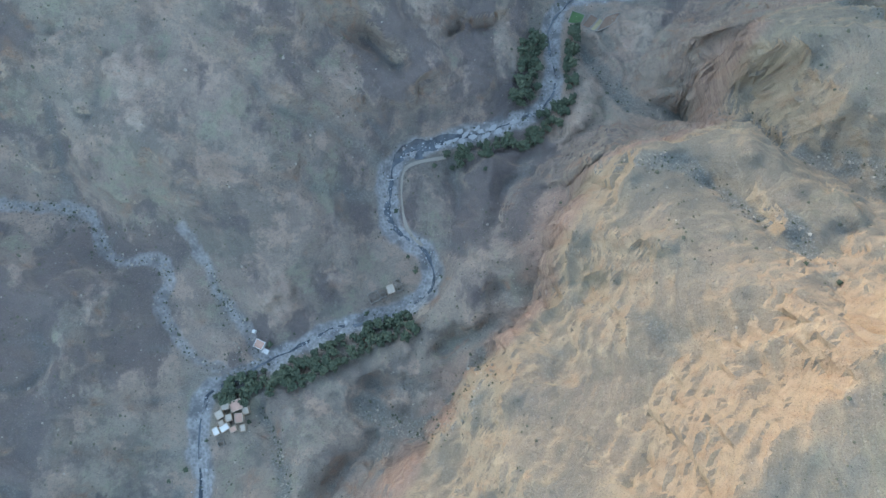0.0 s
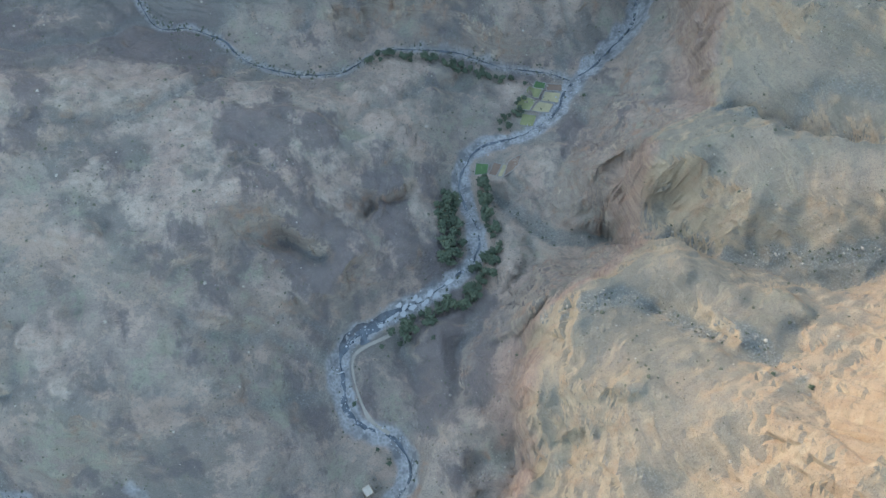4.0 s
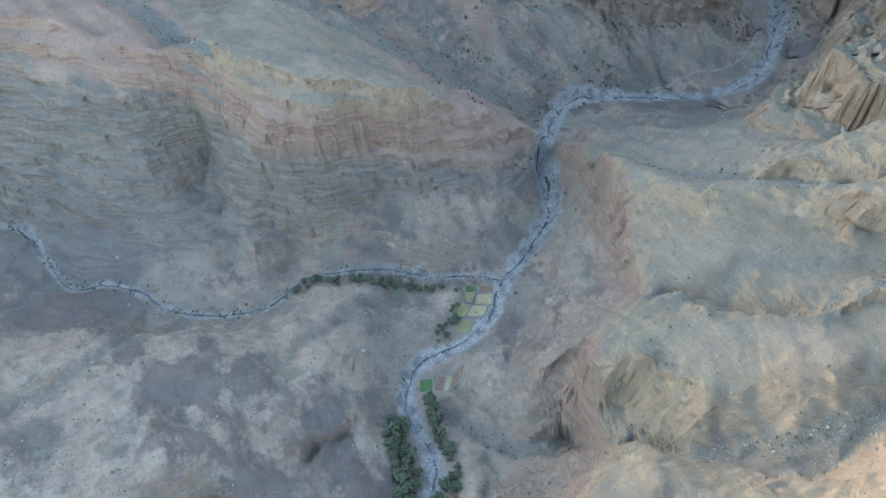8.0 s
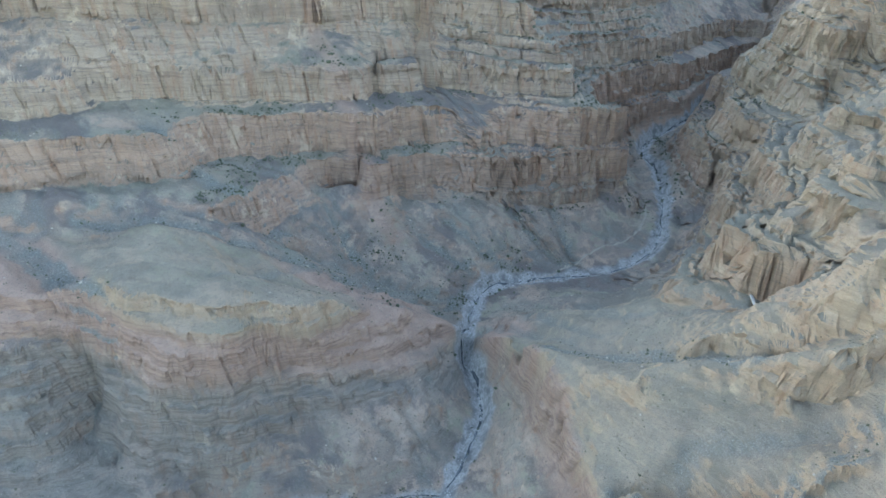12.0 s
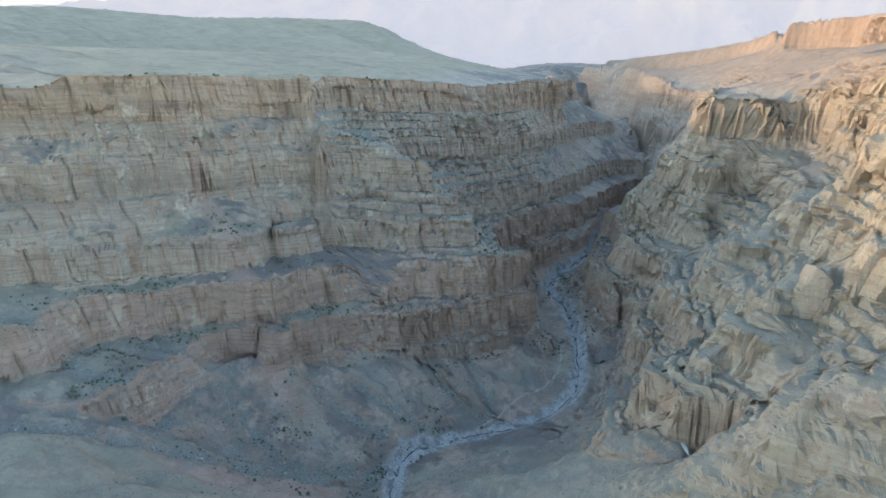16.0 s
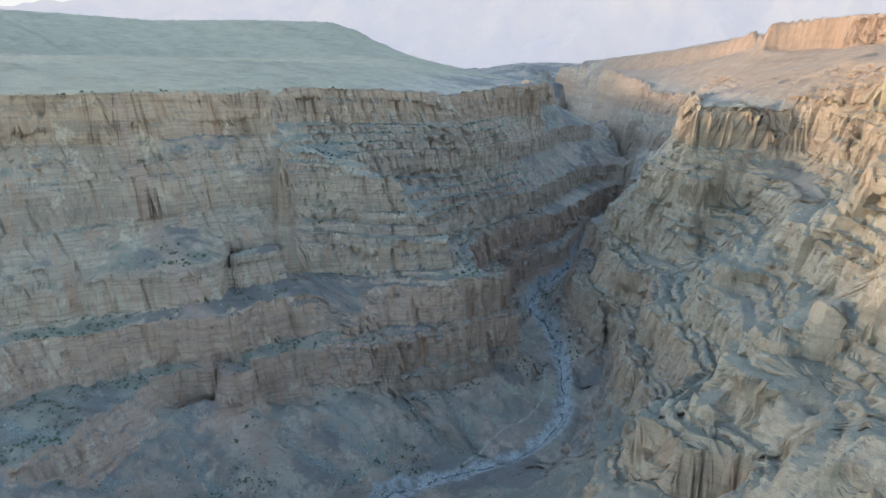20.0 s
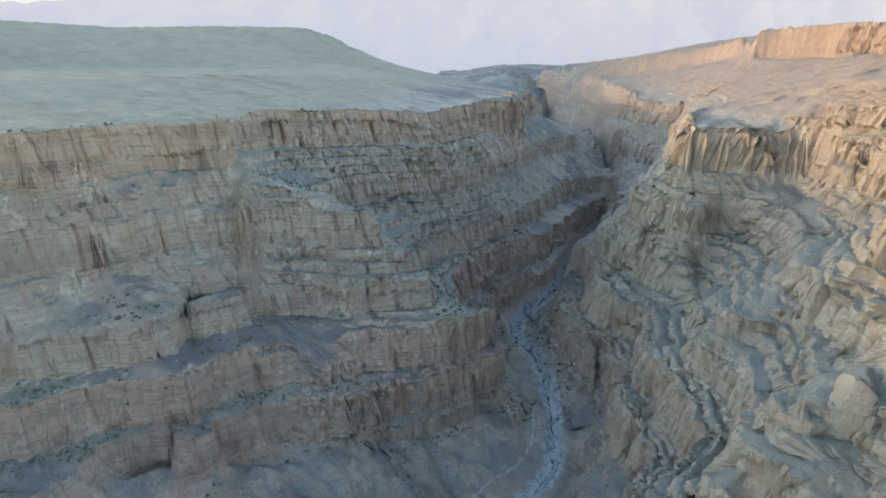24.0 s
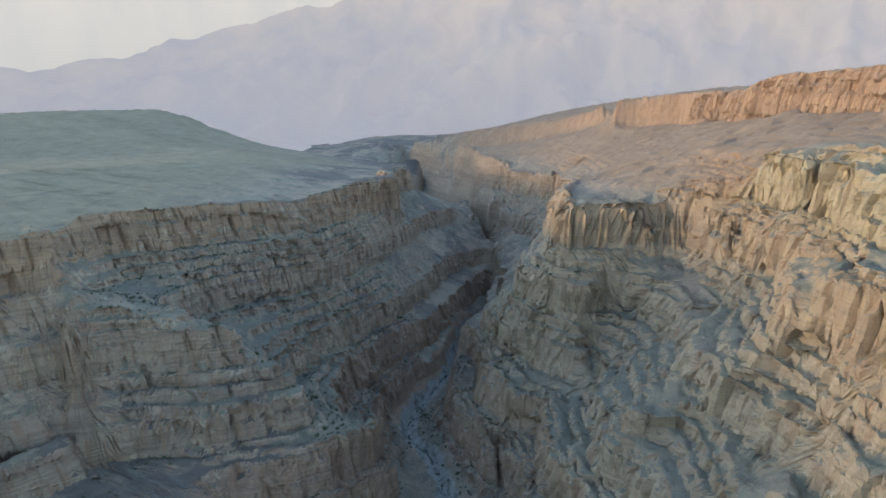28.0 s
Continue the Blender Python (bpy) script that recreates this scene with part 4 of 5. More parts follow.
hog = smooth(470, 490, gy + 0.12 * (gx - 200)) * smooth(-8, -30, gy - ravine_y) * smooth(420, 385, gx)
across_beds = gz + 0.33 * gx + 7 * fbm(gx, gy, 45, 3, 54)
tone = np.maximum(tone * (1 - hog), 0.55 * smooth(172, 186, across_beds) * hog)
# mask of the slope below the ruddy band that is painted as shaded
shaded_beds = smooth(142, 126, across_beds) * hog * smooth(395, 320, gx)
ruddy = smooth(132, 150, across_beds) * smooth(190, 176, across_beds) * hog
tone = np.maximum(tone, 0.42 * south * smooth(420, 520, gx) * smooth(0, 50, gz) * smooth(1150, 1000, gx))
plain = smooth(-14, 2, gz - rim_plane(gx, gy)) * smooth(300, 420, gy - 0.55 * (gx - 250) - 350)
plain = np.maximum(plain, smooth(1150, 1300, gy) * smooth(1500, 1350, gx))
red = smooth(470, 525, stratum(gx, gy, gz)) * smooth(0, 60, gx - 1000) * smooth(250, 50, gy - 0.6 * gx)
bed = np.maximum(smooth(9.6, 6.2, main_d * (1 - 0.3 * smooth(190, 260, gx)) + 2.4 * fbm(gx, gy, 14, 2, 71)), 0.7 * smooth(5.5, 2.8, side_d + 2 * fbm(gx, gy, 10, 2, 72)))
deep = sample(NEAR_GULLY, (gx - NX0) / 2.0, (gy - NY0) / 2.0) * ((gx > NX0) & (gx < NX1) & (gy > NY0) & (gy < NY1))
# painted darkening follows how deep each gully is cut
gully_dark = smooth(2.0, 6.0, sample(GULLY, (gx - E0) / CUT, (gy - F0) / CUT) * ((gx > E0) & (gx < E1) & (gy > F0) & (gy < F1)))
gully_dark = np.maximum(0.6 * gully_dark, smooth(0.40, 0.62, deep + 0.12 * fbm(gx, gy, 12, 3, 75)))
slab_face = smooth(486, 500, stratum(gx, gy, gz)) * smooth(575, 550, stratum(gx, gy, gz)) * smooth(1062, 1030, gx) * smooth(-60, 0, gx - gy)
tone = np.maximum(tone, 0.95 * slab_face)
ruddy = np.maximum(ruddy, 0.75 * smooth(-30, -14, inside) * smooth(5, -4, inside) * smooth(520, 470, gx) * smooth(30, 50, gz))
crop = outcrop(gx, gy) * smooth(20, -40, across) * smooth(480, 440, gy - 0.1 * gx) * smooth(12, 30, np.minimum(main_d, 1.3 * side_d))
bench = (1 - hog) * steep_w * (1 - 0.8 * smooth(520, 440, gx) * smooth(-35, 45, across)) * smooth(60, 130, gz) * (1 - red)
for key, v in (("tone", tone), ("plain", plain), ("red", red), ("bed", bed), ("gully_dark", gully_dark), ("bench", bench), ("ruddy", ruddy), ("crop", crop), ("shaded_beds", shaded_beds)):
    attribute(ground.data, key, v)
ground.data.materials.append(ground_material())
crisp = sheer[:-1, :-1] < 0.25
ground.data.polygons.foreach_set("use_smooth", crisp.reshape(-1))


# ---- far mountains and a horizon ring, haze painted on as glow ----
def haze_glow_material(name, low, high, glow, shade):
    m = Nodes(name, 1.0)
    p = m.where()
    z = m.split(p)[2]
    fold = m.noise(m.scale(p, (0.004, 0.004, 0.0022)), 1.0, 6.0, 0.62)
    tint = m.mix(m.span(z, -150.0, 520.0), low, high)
    # haze, evening tint and fold shade are all emitted colour
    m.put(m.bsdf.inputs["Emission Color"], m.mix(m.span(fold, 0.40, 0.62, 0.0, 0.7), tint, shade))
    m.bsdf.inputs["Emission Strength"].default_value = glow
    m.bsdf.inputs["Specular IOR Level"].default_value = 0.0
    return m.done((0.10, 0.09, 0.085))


az = np.radians(np.linspace(5, 128, 420))
deg = np.degrees(az)
crest = np.interp(deg, (5, 20, 25, 28, 33.6, 40.7, 49.6, 60, 75, 95, 128), (120, 150, 205, 160, 225, 350, 480, 700, 860, 780, 600))
crest = crest + 26 * fbm(deg * 3, deg * 0, 9, 4, 90) * smooth(20, 45, deg) + 8 * fbm(deg * 8, deg * 0, 9, 3, 91)
u = np.linspace(0, 1, 90)[:, None]
rad = 3150 + 1150 * u + 0 * az[None, :]
mz = -190 + (crest[None, :] + 190) * (0.18 * u + 0.82 * u ** 1.5)
fx, fy = rad * np.sin(az), rad * np.cos(az)
mz = mz + (1 - u ** 3) * smooth(0, 0.12, u) * (70 * ridged(fx, fy, 420, 4, 95) + 30 * fbm(fx, fy, 130, 3, 96))
mountains = tagged(new("backdrop", sheet("backdrop", fx, fy, mz)), "pale violet mountain range with evening haze painted on", "mountains", kind="structure")
mountains.data.materials.append(haze_glow_material("mountain_haze_glow", (0.50, 0.50, 0.53), (0.70, 0.61, 0.53), 0.132, (0.48, 0.48, 0.52)))
# glowing ring added to fill the gap below the horizon with haze colour
ang = np.radians(np.linspace(0, 360, 181))[None, :]
rise = np.linspace(-260, 620, 24)[:, None]
veil = tagged(new("backdrop", sheet("haze", 4450 * np.sin(ang) + 0 * rise, 4450 * np.cos(ang) + 0 * rise, rise + 0 * ang)), "bright yellowish haze painted on a ring along the horizon", "horizon haze", kind="structure")
veil.data.materials.append(haze_glow_material("horizon_haze_glow", (0.70, 0.68, 0.62), (0.86, 0.80, 0.68), 0.145, (0.72, 0.70, 0.64)))


# ---- more materials ----
def plain_material(name, colour, other, scale=0.8, rough=0.85, bump=0.2):
    m = Nodes(name, rough)
    p = m.where()
    n = m.noise(p, scale, 5.0, 0.65)
    wide = m.noise(p, scale * 0.17, 3.0)
    m.bump(n, bump, 0.2)
    return m.done(m.mix(m.span(wide, 0.35, 0.7, 0.0, 0.5), m.mix(m.span(n, 0.3, 0.7), colour, other), tuple(0.6 * c for c in colour)))


def leaf_material(name, dark, light):
    m = Nodes(name, 0.75)
    r = m.math("ADD", m.math("MULTIPLY", m.random(), 0.6), m.math("MULTIPLY", m.island(), 0.4))
    n = m.noise(m.where(), 1.1, 4.0, 0.7)
    m.bump(n, 0.5, 0.4)
    return m.done(m.mix(m.span(n, 0.3, 0.7, 0.0, 0.4), m.mix(r, dark, light), tuple(0.5 * c for c in dark)))


def stone_material(name, dark, light):
    m = Nodes(name, 0.9)
    n = m.noise(m.where(), 0.9, 5.0, 0.65)
    m.bump(n, 0.7, 0.4)
    return m.done(m.mix(m.span(n, 0.4, 0.75, 0.0, 0.5), m.mix(m.island(), dark, light), dark))


def water_material():
    m = Nodes("stream_water", 0.12)
    p = m.where()
    m.bsdf.inputs["Specular IOR Level"].default_value = 0.5
    m.bump(m.noise(p, 0.9, 4.0), 0.25, 0.3)
    return m.done(m.mix(m.span(m.noise(p, 0.12, 3.0), 0.4, 0.65), (0.042, 0.052, 0.060), (0.12, 0.135, 0.145)))


WATER = water_material()
PATH = plain_material("trodden_path", (0.37, 0.33, 0.27), (0.29, 0.26, 0.215), 0.35)
TREE_LEAF = leaf_material("tree_leaves", (0.052, 0.074, 0.048), (0.115, 0.138, 0.085))
SHRUB_LEAF = leaf_material("shrub_leaves", (0.095, 0.098, 0.065), (0.175, 0.168, 0.115))
BANK_LEAF = leaf_material("bank_shrub_leaves", (0.075, 0.086, 0.056), (0.14, 0.145, 0.095))
BARK = plain_material("bark", (0.16, 0.12, 0.09), (0.11, 0.085, 0.06), 4.0)
RIVER_STONE = stone_material("river_stone", (0.26, 0.27, 0.28), (0.56, 0.56, 0.54))
SCREE_STONE = stone_material("scree_stone", (0.20, 0.175, 0.14), (0.48, 0.43, 0.35))
BLEACHED = stone_material("bleached_rock", (0.34, 0.34, 0.335), (0.50, 0.49, 0.46))
MUD_WALL = plain_material("mud_plaster_wall", (0.47, 0.39, 0.30), (0.40, 0.33, 0.26), 1.2)
MUD_ROOF = plain_material("mud_roof", (0.50, 0.44, 0.36), (0.42, 0.37, 0.30), 0.9)
PINK_ROOF = plain_material("pink_screed_roof", (0.52, 0.33, 0.25), (0.46, 0.29, 0.22), 0.9)
WHITE_PAINT = plain_material("weathered_white_paint", (0.74, 0.73, 0.69), (0.64, 0.62, 0.57), 0.9)
DARK_WOOD = plain_material("dark_wood", (0.09, 0.06, 0.04), (0.13, 0.09, 0.06), 5.0)
STONE_WALL = plain_material("dry_stone_wall", (0.36, 0.33, 0.29), (0.25, 0.23, 0.20), 1.8, bump=0.6)
CONCRETE = plain_material("pale_concrete", (0.60, 0.60, 0.58), (0.52, 0.52, 0.50), 1.2)
CROPS = {"green": plain_material("green_crop", (0.075, 0.14, 0.055), (0.10, 0.17, 0.07), 1.3, bump=0.6),
         "brown": plain_material("tilled_soil", (0.24, 0.165, 0.12), (0.20, 0.14, 0.10), 1.3, bump=0.6),
         "straw": plain_material("dry_stubble", (0.44, 0.37, 0.21), (0.36, 0.31, 0.18), 1.3, bump=0.6),
         "olive": plain_material("thin_crop", (0.21, 0.22, 0.10), (0.28, 0.27, 0.13), 1.3, bump=0.6)}


def ground_z(x, y):
    return float(land(np.array([float(x)]), np.array([float(y)]))[0][0])


def ground_zs(x, y):
    return land(np.asarray(x, float), np.asarray(y, float))[0]


def part(name, bm, material, parent=None, label=""):
    """One bmesh as one mesh object under a thing or a part."""
    me = bpy.data.meshes.new(name)
    bm.to_mesh(me)
    bm.free()
    me.materials.append(material)
    ob = new(name, me)
    if parent is not None:
        ob.parent = parent
    if label:
        tagged(ob, label)
    return ob


def empty(name, m):
    ob = new(name)
    ob.matrix_basis = m
    return ob


def box(bm, x0, y0, z0, x1, y1, z1, bevel=0.0):
    r = bmesh.ops.create_cube(bm, size=1, matrix=Matrix.Translation(((x0 + x1) / 2, (y0 + y1) / 2, (z0 + z1) / 2)) @ Matrix.Diagonal((x1 - x0, y1 - y0, z1 - z0, 1)))
    if bevel:
        edges = list({e for v in r["verts"] for e in v.link_edges})
        bmesh.ops.bevel(bm, geom=edges, offset=bevel, segments=1, affect="EDGES")
    return bm


def lump(rng, squash=0.75, rough=0.3):
    """Corners and faces of a rough lump, about 1 across."""
    g = (1 + 5 ** 0.5) / 2
    v = np.array([(-1, g, 0), (1, g, 0), (-1, -g, 0), (1, -g, 0), (0, -1, g), (0, 1, g), (0, -1, -g), (0, 1, -g), (g, 0, -1), (g, 0, 1), (-g, 0, -1), (-g, 0, 1)], float)
    v *= 0.5 / np.linalg.norm(v, axis=1)[:, None]
    f = [(0, 11, 5), (0, 5, 1), (0, 1, 7), (0, 7, 10), (0, 10, 11), (1, 5, 9), (5, 11, 4), (11, 10, 2), (10, 7, 6), (7, 1, 8),
         (3, 9, 4), (3, 4, 2), (3, 2, 6), (3, 6, 8), (3, 8, 9), (4, 9, 5), (2, 4, 11), (6, 2, 10), (8, 6, 7), (9, 8, 1)]
    return v * rng.uniform(1 - rough, 1 + rough, (12, 1)) * (1, 1, squash), np.array(f)


def triangles(name, co, tri, material, soft=False):
    me = bpy.data.meshes.new(name)
    me.vertices.add(len(co))
    me.vertices.foreach_set("co", co.astype(np.float32).reshape(-1))
    me.loops.add(tri.size)
    me.loops.foreach_set("vertex_index", tri.astype(np.int32).reshape(-1))
    me.polygons.add(len(tri))
    me.polygons.foreach_set("loop_start", np.arange(0, tri.size, 3, dtype=np.int32))
    me.polygons.foreach_set("use_smooth", np.full(len(tri), soft))
    me.update(calc_edges=True)
    me.materials.append(material)
    return me


def scatter(name, label, category, xs, ys, sizes, material, lumps=1, squash=0.7, seed=1, sink=0.15):
    """Many small lumps on the ground, one object."""
    rng = np.random.default_rng(seed)
    zs = ground_zs(xs, ys)
    kinds = []
    for _ in range(6):
        vs, fs = [], []
        for k in range(lumps):
            v, f = lump(rng, squash, 0.35)
            s = 1.0 if lumps == 1 else rng.uniform(0.5, 0.8)
            o = (0, 0, 0) if lumps == 1 else (*rng.uniform(-0.3, 0.3, 2), rng.uniform(-0.05, 0.2))
            fs.append(f + 12 * k)
            vs.append(v * s + o)
        kinds.append((np.vstack(vs), np.vstack(fs)))
    co, tri, base = [], [], 0
    for x, y, z, s in zip(xs, ys, zs, sizes):
        v, f = kinds[rng.integers(6)]
        a = rng.uniform(0, 6.283)
        c, d = math.cos(a) * s, math.sin(a) * s
        w = np.stack([v[:, 0] * c - v[:, 1] * d + x, v[:, 0] * d + v[:, 1] * c + y, v[:, 2] * s + z + s * (0.3 - sink)], 1)
        co.append(w)
        tri.append(f + base)
        base += len(v)
    return tagged(new(name, triangles(name, np.vstack(co), np.vstack(tri), material)), label, category, kind="stuff")


def ribbon(name, label, category, line, width, lift, material, wander=0.0, seed=1, kind="structure"):
    """A strip laid on the ground along a plan line; width: metres, or a function of x and y."""
    p = curved(line, 2.0)
    t = np.gradient(p[:, :2], axis=0)
    t /= np.maximum(np.linalg.norm(t, axis=1), 1e-6)[:, None]
    side = np.stack([-t[:, 1], t[:, 0]], 1)
    s = np.arange(len(p)) * 2.0
    p[:, :2] += side * (wander * fbm(s, s * 0, 26, 3, seed))[:, None]
    w = np.array([width(x, y) for x, y in p[:, :2]]) if callable(width) else np.full(len(p), width)
    w = w * np.maximum(1 + 0.7 * fbm(s, s * 0, 14, 3, seed + 5), 0.3)
    u = np.array((-0.5, -0.25, 0.0, 0.25, 0.5))
    x, y = p[:, 0:1] + side[:, 0:1] * w[:, None] * u, p[:, 1:2] + side[:, 1:2] * w[:, None] * u
    z = lift(x, y)
    me = sheet(name, x, y, z)
    me.materials.append(material)
    return tagged(new(name, me), label, category, kind=kind)


# ---- water, paths ----
def bed_level(x, y):
    return base(x, y) + 0.28


def stream_width(x, y):
    pool = math.exp(-((x + 16) ** 2 + (y - 186) ** 2) / 320)
    canal = math.exp(-((x + 45) ** 2 + (y - 143) ** 2) / 500)
    return 1.9 + 11 * pool + 4.4 * canal


ribbon("water", "narrow blue-grey stream winding over river gravel", "stream", RIVER + GORGE[1:9], stream_width, bed_level, WATER, 2.2, 3)
ribbon("water", "thin side stream between dark bushes", "stream", TRIB_LEFT[:16], 1.2, lambda x, y: bed_level(x, y) + 0.15, WATER, 1.2, 4)
ribbon("footpath", "pale trodden footpath along the scree above the stream", "path", [(x, y, 0) for x, y in ((470, 582), (537, 572), (574, 574), (631, 572), (680, 572), (735, 598), (757, 616))], 2.6, lambda x, y: ground_zs(x, y) + 0.25, PATH, 0.8, 7)
ribbon("track", "pale dusty track beside the stream bed", "track", [(x, y, 0) for x, y in ((2, 180), (-25, 174), (-33, 164), (-34, 145), (-30, 121), (-17, 104))], 2.0, lambda x, y: ground_zs(x, y) + 0.25, PATH, 0.5, 8)


# ---- trees ----
def tree(rng, height, spread):
    ob = empty("tree", Matrix.Identity(4))
    bm = bmesh.new()
    top = height * 0.5
    r = bmesh.ops.create_cone(bm, cap_ends=True, segments=6, radius1=0.24, radius2=0.10, depth=top + 0.6, matrix=Matrix.Translation((0, 0, (top - 0.6) / 2)))
    for k in range(4):
        a = k * 1.57 + rng.uniform(0, 1)
        tip = Vector((math.cos(a) * spread * 0.32, math.sin(a) * spread * 0.32, top + height * 0.2))
        foot = Vector((0, 0, top * 0.75))
        q = (tip - foot).to_track_quat("Z", "Y").to_matrix().to_4x4()
        bmesh.ops.create_cone(bm, cap_ends=False, segments=5, radius1=0.11, radius2=0.04, depth=(tip - foot).length, matrix=Matrix.Translation((tip + foot) / 2) @ q)
    part("trunk", bm, BARK, ob)
    vs, fs, base = [], [], 0
    for k in range(34):
        d = rng.normal(0, 1, 3)
        d /= np.linalg.norm(d)
        r = rng.uniform(0.45, 1.0)
        c = d * (spread * 0.5, spread * 0.5, height * 0.32) * r + (0, 0, height * 0.66)
        v, f = lump(rng, 0.8, 0.4)
        vs.append(v * rng.uniform(0.22, 0.42) * spread + c)
        fs.append(f + base)
        base += 12
    crown = new("crown", triangles("crown", np.vstack(vs), np.vstack(fs), TREE_LEAF))
    crown.parent = ob
    return ob


trng = np.random.default_rng(11)
KINDS = [tree(trng, h, s) for h, s in ((6.2, 5.0), (5.0, 4.4), (7.5, 5.2), (4.2, 4.8), (3.2, 3.8))]
for k, ob in enumerate(KINDS):
    ob.matrix_basis = pose(-130 + 4.5 * k, -6 + 2.6 * k, ground_z(-130 + 4.5 * k, -6 + 2.6 * k) - 0.1)
    tagged(ob, "dark green broad-crowned tree in a riverside grove", "tree", "riverside trees")


def plant(x, y, scale, kind, label, group, name="tree"):
    ob = copy_thing(KINDS[kind], pose(x, y, ground_z(x, y) - 0.1, 0, 0, trng.uniform(0, 360)) @ Matrix.Scale(scale, 4))
    ob.name = name
    tagged(ob, label, name, group)


def grove(line, width, n, label, group, scale=1.0):
    p = dense([(x, y, 0) for x, y in line], 1.0)
    t = np.gradient(p[:, :2], axis=0)
    t /= np.maximum(np.linalg.norm(t, axis=1), 1e-6)[:, None]
    placed = []
    for _ in range(n * 12):
        if len(placed) >= n:
            break
        i = trng.integers(len(p))
        o = trng.uniform(-0.5, 0.5) * width
        x, y = p[i, 0] - t[i, 1] * o, p[i, 1] + t[i, 0] * o
        if all((x - a) ** 2 + (y - b) ** 2 > 4.2 * scale ** 2 for a, b in placed):
            placed.append((x, y))
            plant(x, y, scale * trng.uniform(0.9, 1.4), int(trng.integers(5)), label, group)


grove([(-166, -8), (-143, -8), (-114, 3), (-80, 19), (-46, 34), (-24, 43)], 21, 100, "dark green broad-crowned tree in a riverside grove", "riverside trees", 1.25)
grove([(3, 176), (22, 183), (45, 188), (72, 192), (90, 211), (104, 221)], 15, 50, "dark green tree on the gravel bank below pale slabs", "trees by the slabs", 1.15)
grove([(66, 228), (72, 247), (75, 268), (80, 292)], 19, 42, "dense green tree between the stream and the slope", "trees at the narrows", 1.25)
grove([(84, 214), (100, 226), (110, 244), (108, 264)], 12, 20, "dense green tree between the stream and the fields", "trees by the fields", 1.15)
grove([(106, 262), (112, 280), (116, 300)], 9, 20, "dense green tree between the stream and the fields", "trees by the fields", 1.2)
grove([(40, 450), (70, 450), (108, 433), (144, 410), (175, 400)], 9, 42, "dark green tree along the side stream", "trees on the side stream")
grove([(148, 346), (160, 357), (176, 370), (182, 390)], 16, 22, "green fruit tree among small fields", "trees in the fields", 0.8)
LONE = [(34, 166), (-22, 83), (-28, 95), (-60, 49), (-45, 43), (-133, 25), (-143, -32), (-188, -66), (-199, -74), (-38, 133), (-7, 172), (540, 570), (416, 582), (446, 582), (454, 584),
        (331, 506), (337, 444), (234, 362), (830, 640), (766, 582), (850, 660), (208, 49), (198, 61), (-172, -14), (-176, -46)]
for x, y in LONE:
    plant(x, y, trng.uniform(0.6, 0.95), int(trng.choice((1, 3, 4))), "lone dark green bush on bare stony ground", "lone bushes", "bush")


# ---- the hamlet ----
def house(x, y, w, d, h, turn, wall, roof, label, yard=False):
    """A flat-roofed house with parapet, door and windows; the front faces its own -y."""
    c, s = math.cos(radians(turn)), math.sin(radians(turn))
    corner = [ground_z(x + c * a - s * b, y + s * a + c * b) for a in (-w / 2, w / 2) for b in (-d / 2, d / 2)]
    z0, z1 = min(corner) - 0.3, max(corner)
    top = z1 - z0 + h
    ob = empty("house", pose(x, y, z0, 0, 0, turn))
    bm = bmesh.new()
    for a in ((-w / 2, -d / 2, w / 2, -d / 2 + 0.4), (-w / 2, d / 2 - 0.4, w / 2, d / 2), (-w / 2, -d / 2 + 0.4, -w / 2 + 0.4, d / 2 - 0.4), (w / 2 - 0.4, -d / 2 + 0.4, w / 2, d / 2 - 0.4)):
        box(bm, a[0], a[1], 0, a[2], a[3], top + (0.45 if not yard else trng.uniform(-0.4, 0.3)))
    part("wall", bm, wall, ob)
    if not yard:
        part("roof", box(bmesh.new(), -w / 2 + 0.4, -d / 2 + 0.4, top - 0.3, w / 2 - 0.4, d / 2 - 0.4, top), roof, ob, "flat screed roof behind a low parapet")
        base = z1 - z0
        door = part("door", box(bmesh.new(), -0.5, -d / 2 - 0.05, base - 0.2, 0.5, -d / 2 + 0.02, base + 1.9, 0.02), DARK_WOOD, ob, "dark wooden door")
        for k in (-1, 1):
            if w > 4.5:
                part("window", box(bmesh.new(), k * w * 0.32 - 0.4, -d / 2 - 0.04, base + 0.9, k * w * 0.32 + 0.4, -d / 2 + 0.02, base + 1.8, 0.02), DARK_WOOD, ob)
    return tagged(ob, label, "house" if not yard else "ruin", "hamlet houses" if not yard else "roofless walls")


HOUSES = [(-153, -20, 9, 8, 4.6, 20, PINK_ROOF), (-162, -21, 6, 5, 3.4, 12, MUD_ROOF), (-166, -27, 6, 6, 3.2, 30, MUD_ROOF), (-158, -29, 5, 5, 3.6, 15, MUD_ROOF), (-160, -36, 7, 5, 3.2, 35, WHITE_PAINT),
          (-168, -39, 5, 6, 3.0, 28, WHITE_PAINT), (-150, -29, 6, 7, 3.2, 8, PINK_ROOF), (-146, -24, 4.5, 5, 3.0, 18, MUD_ROOF), (-153, -37, 5, 4, 2.8, 25, PINK_ROOF), (-163, -33, 4, 4, 4.0, 30, MUD_ROOF), (-146, -36, 4, 5, 2.8, 10, MUD_ROOF)]
for x, y, w, d, h, turn, roof in HOUSES:
    house(x, y, w, d, h, turn, MUD_WALL, roof, "small flat-roofed mud house in a hamlet above the stream")
house(-164, -48, 5, 4, 1.5, 20, STONE_WALL, None, "roofless stone pen below the hamlet", True)
house(-141, 25, 7.5, 6.5, 3.4, -25, WHITE_PAINT, PINK_ROOF, "white house with a pink flat roof beside the stream")
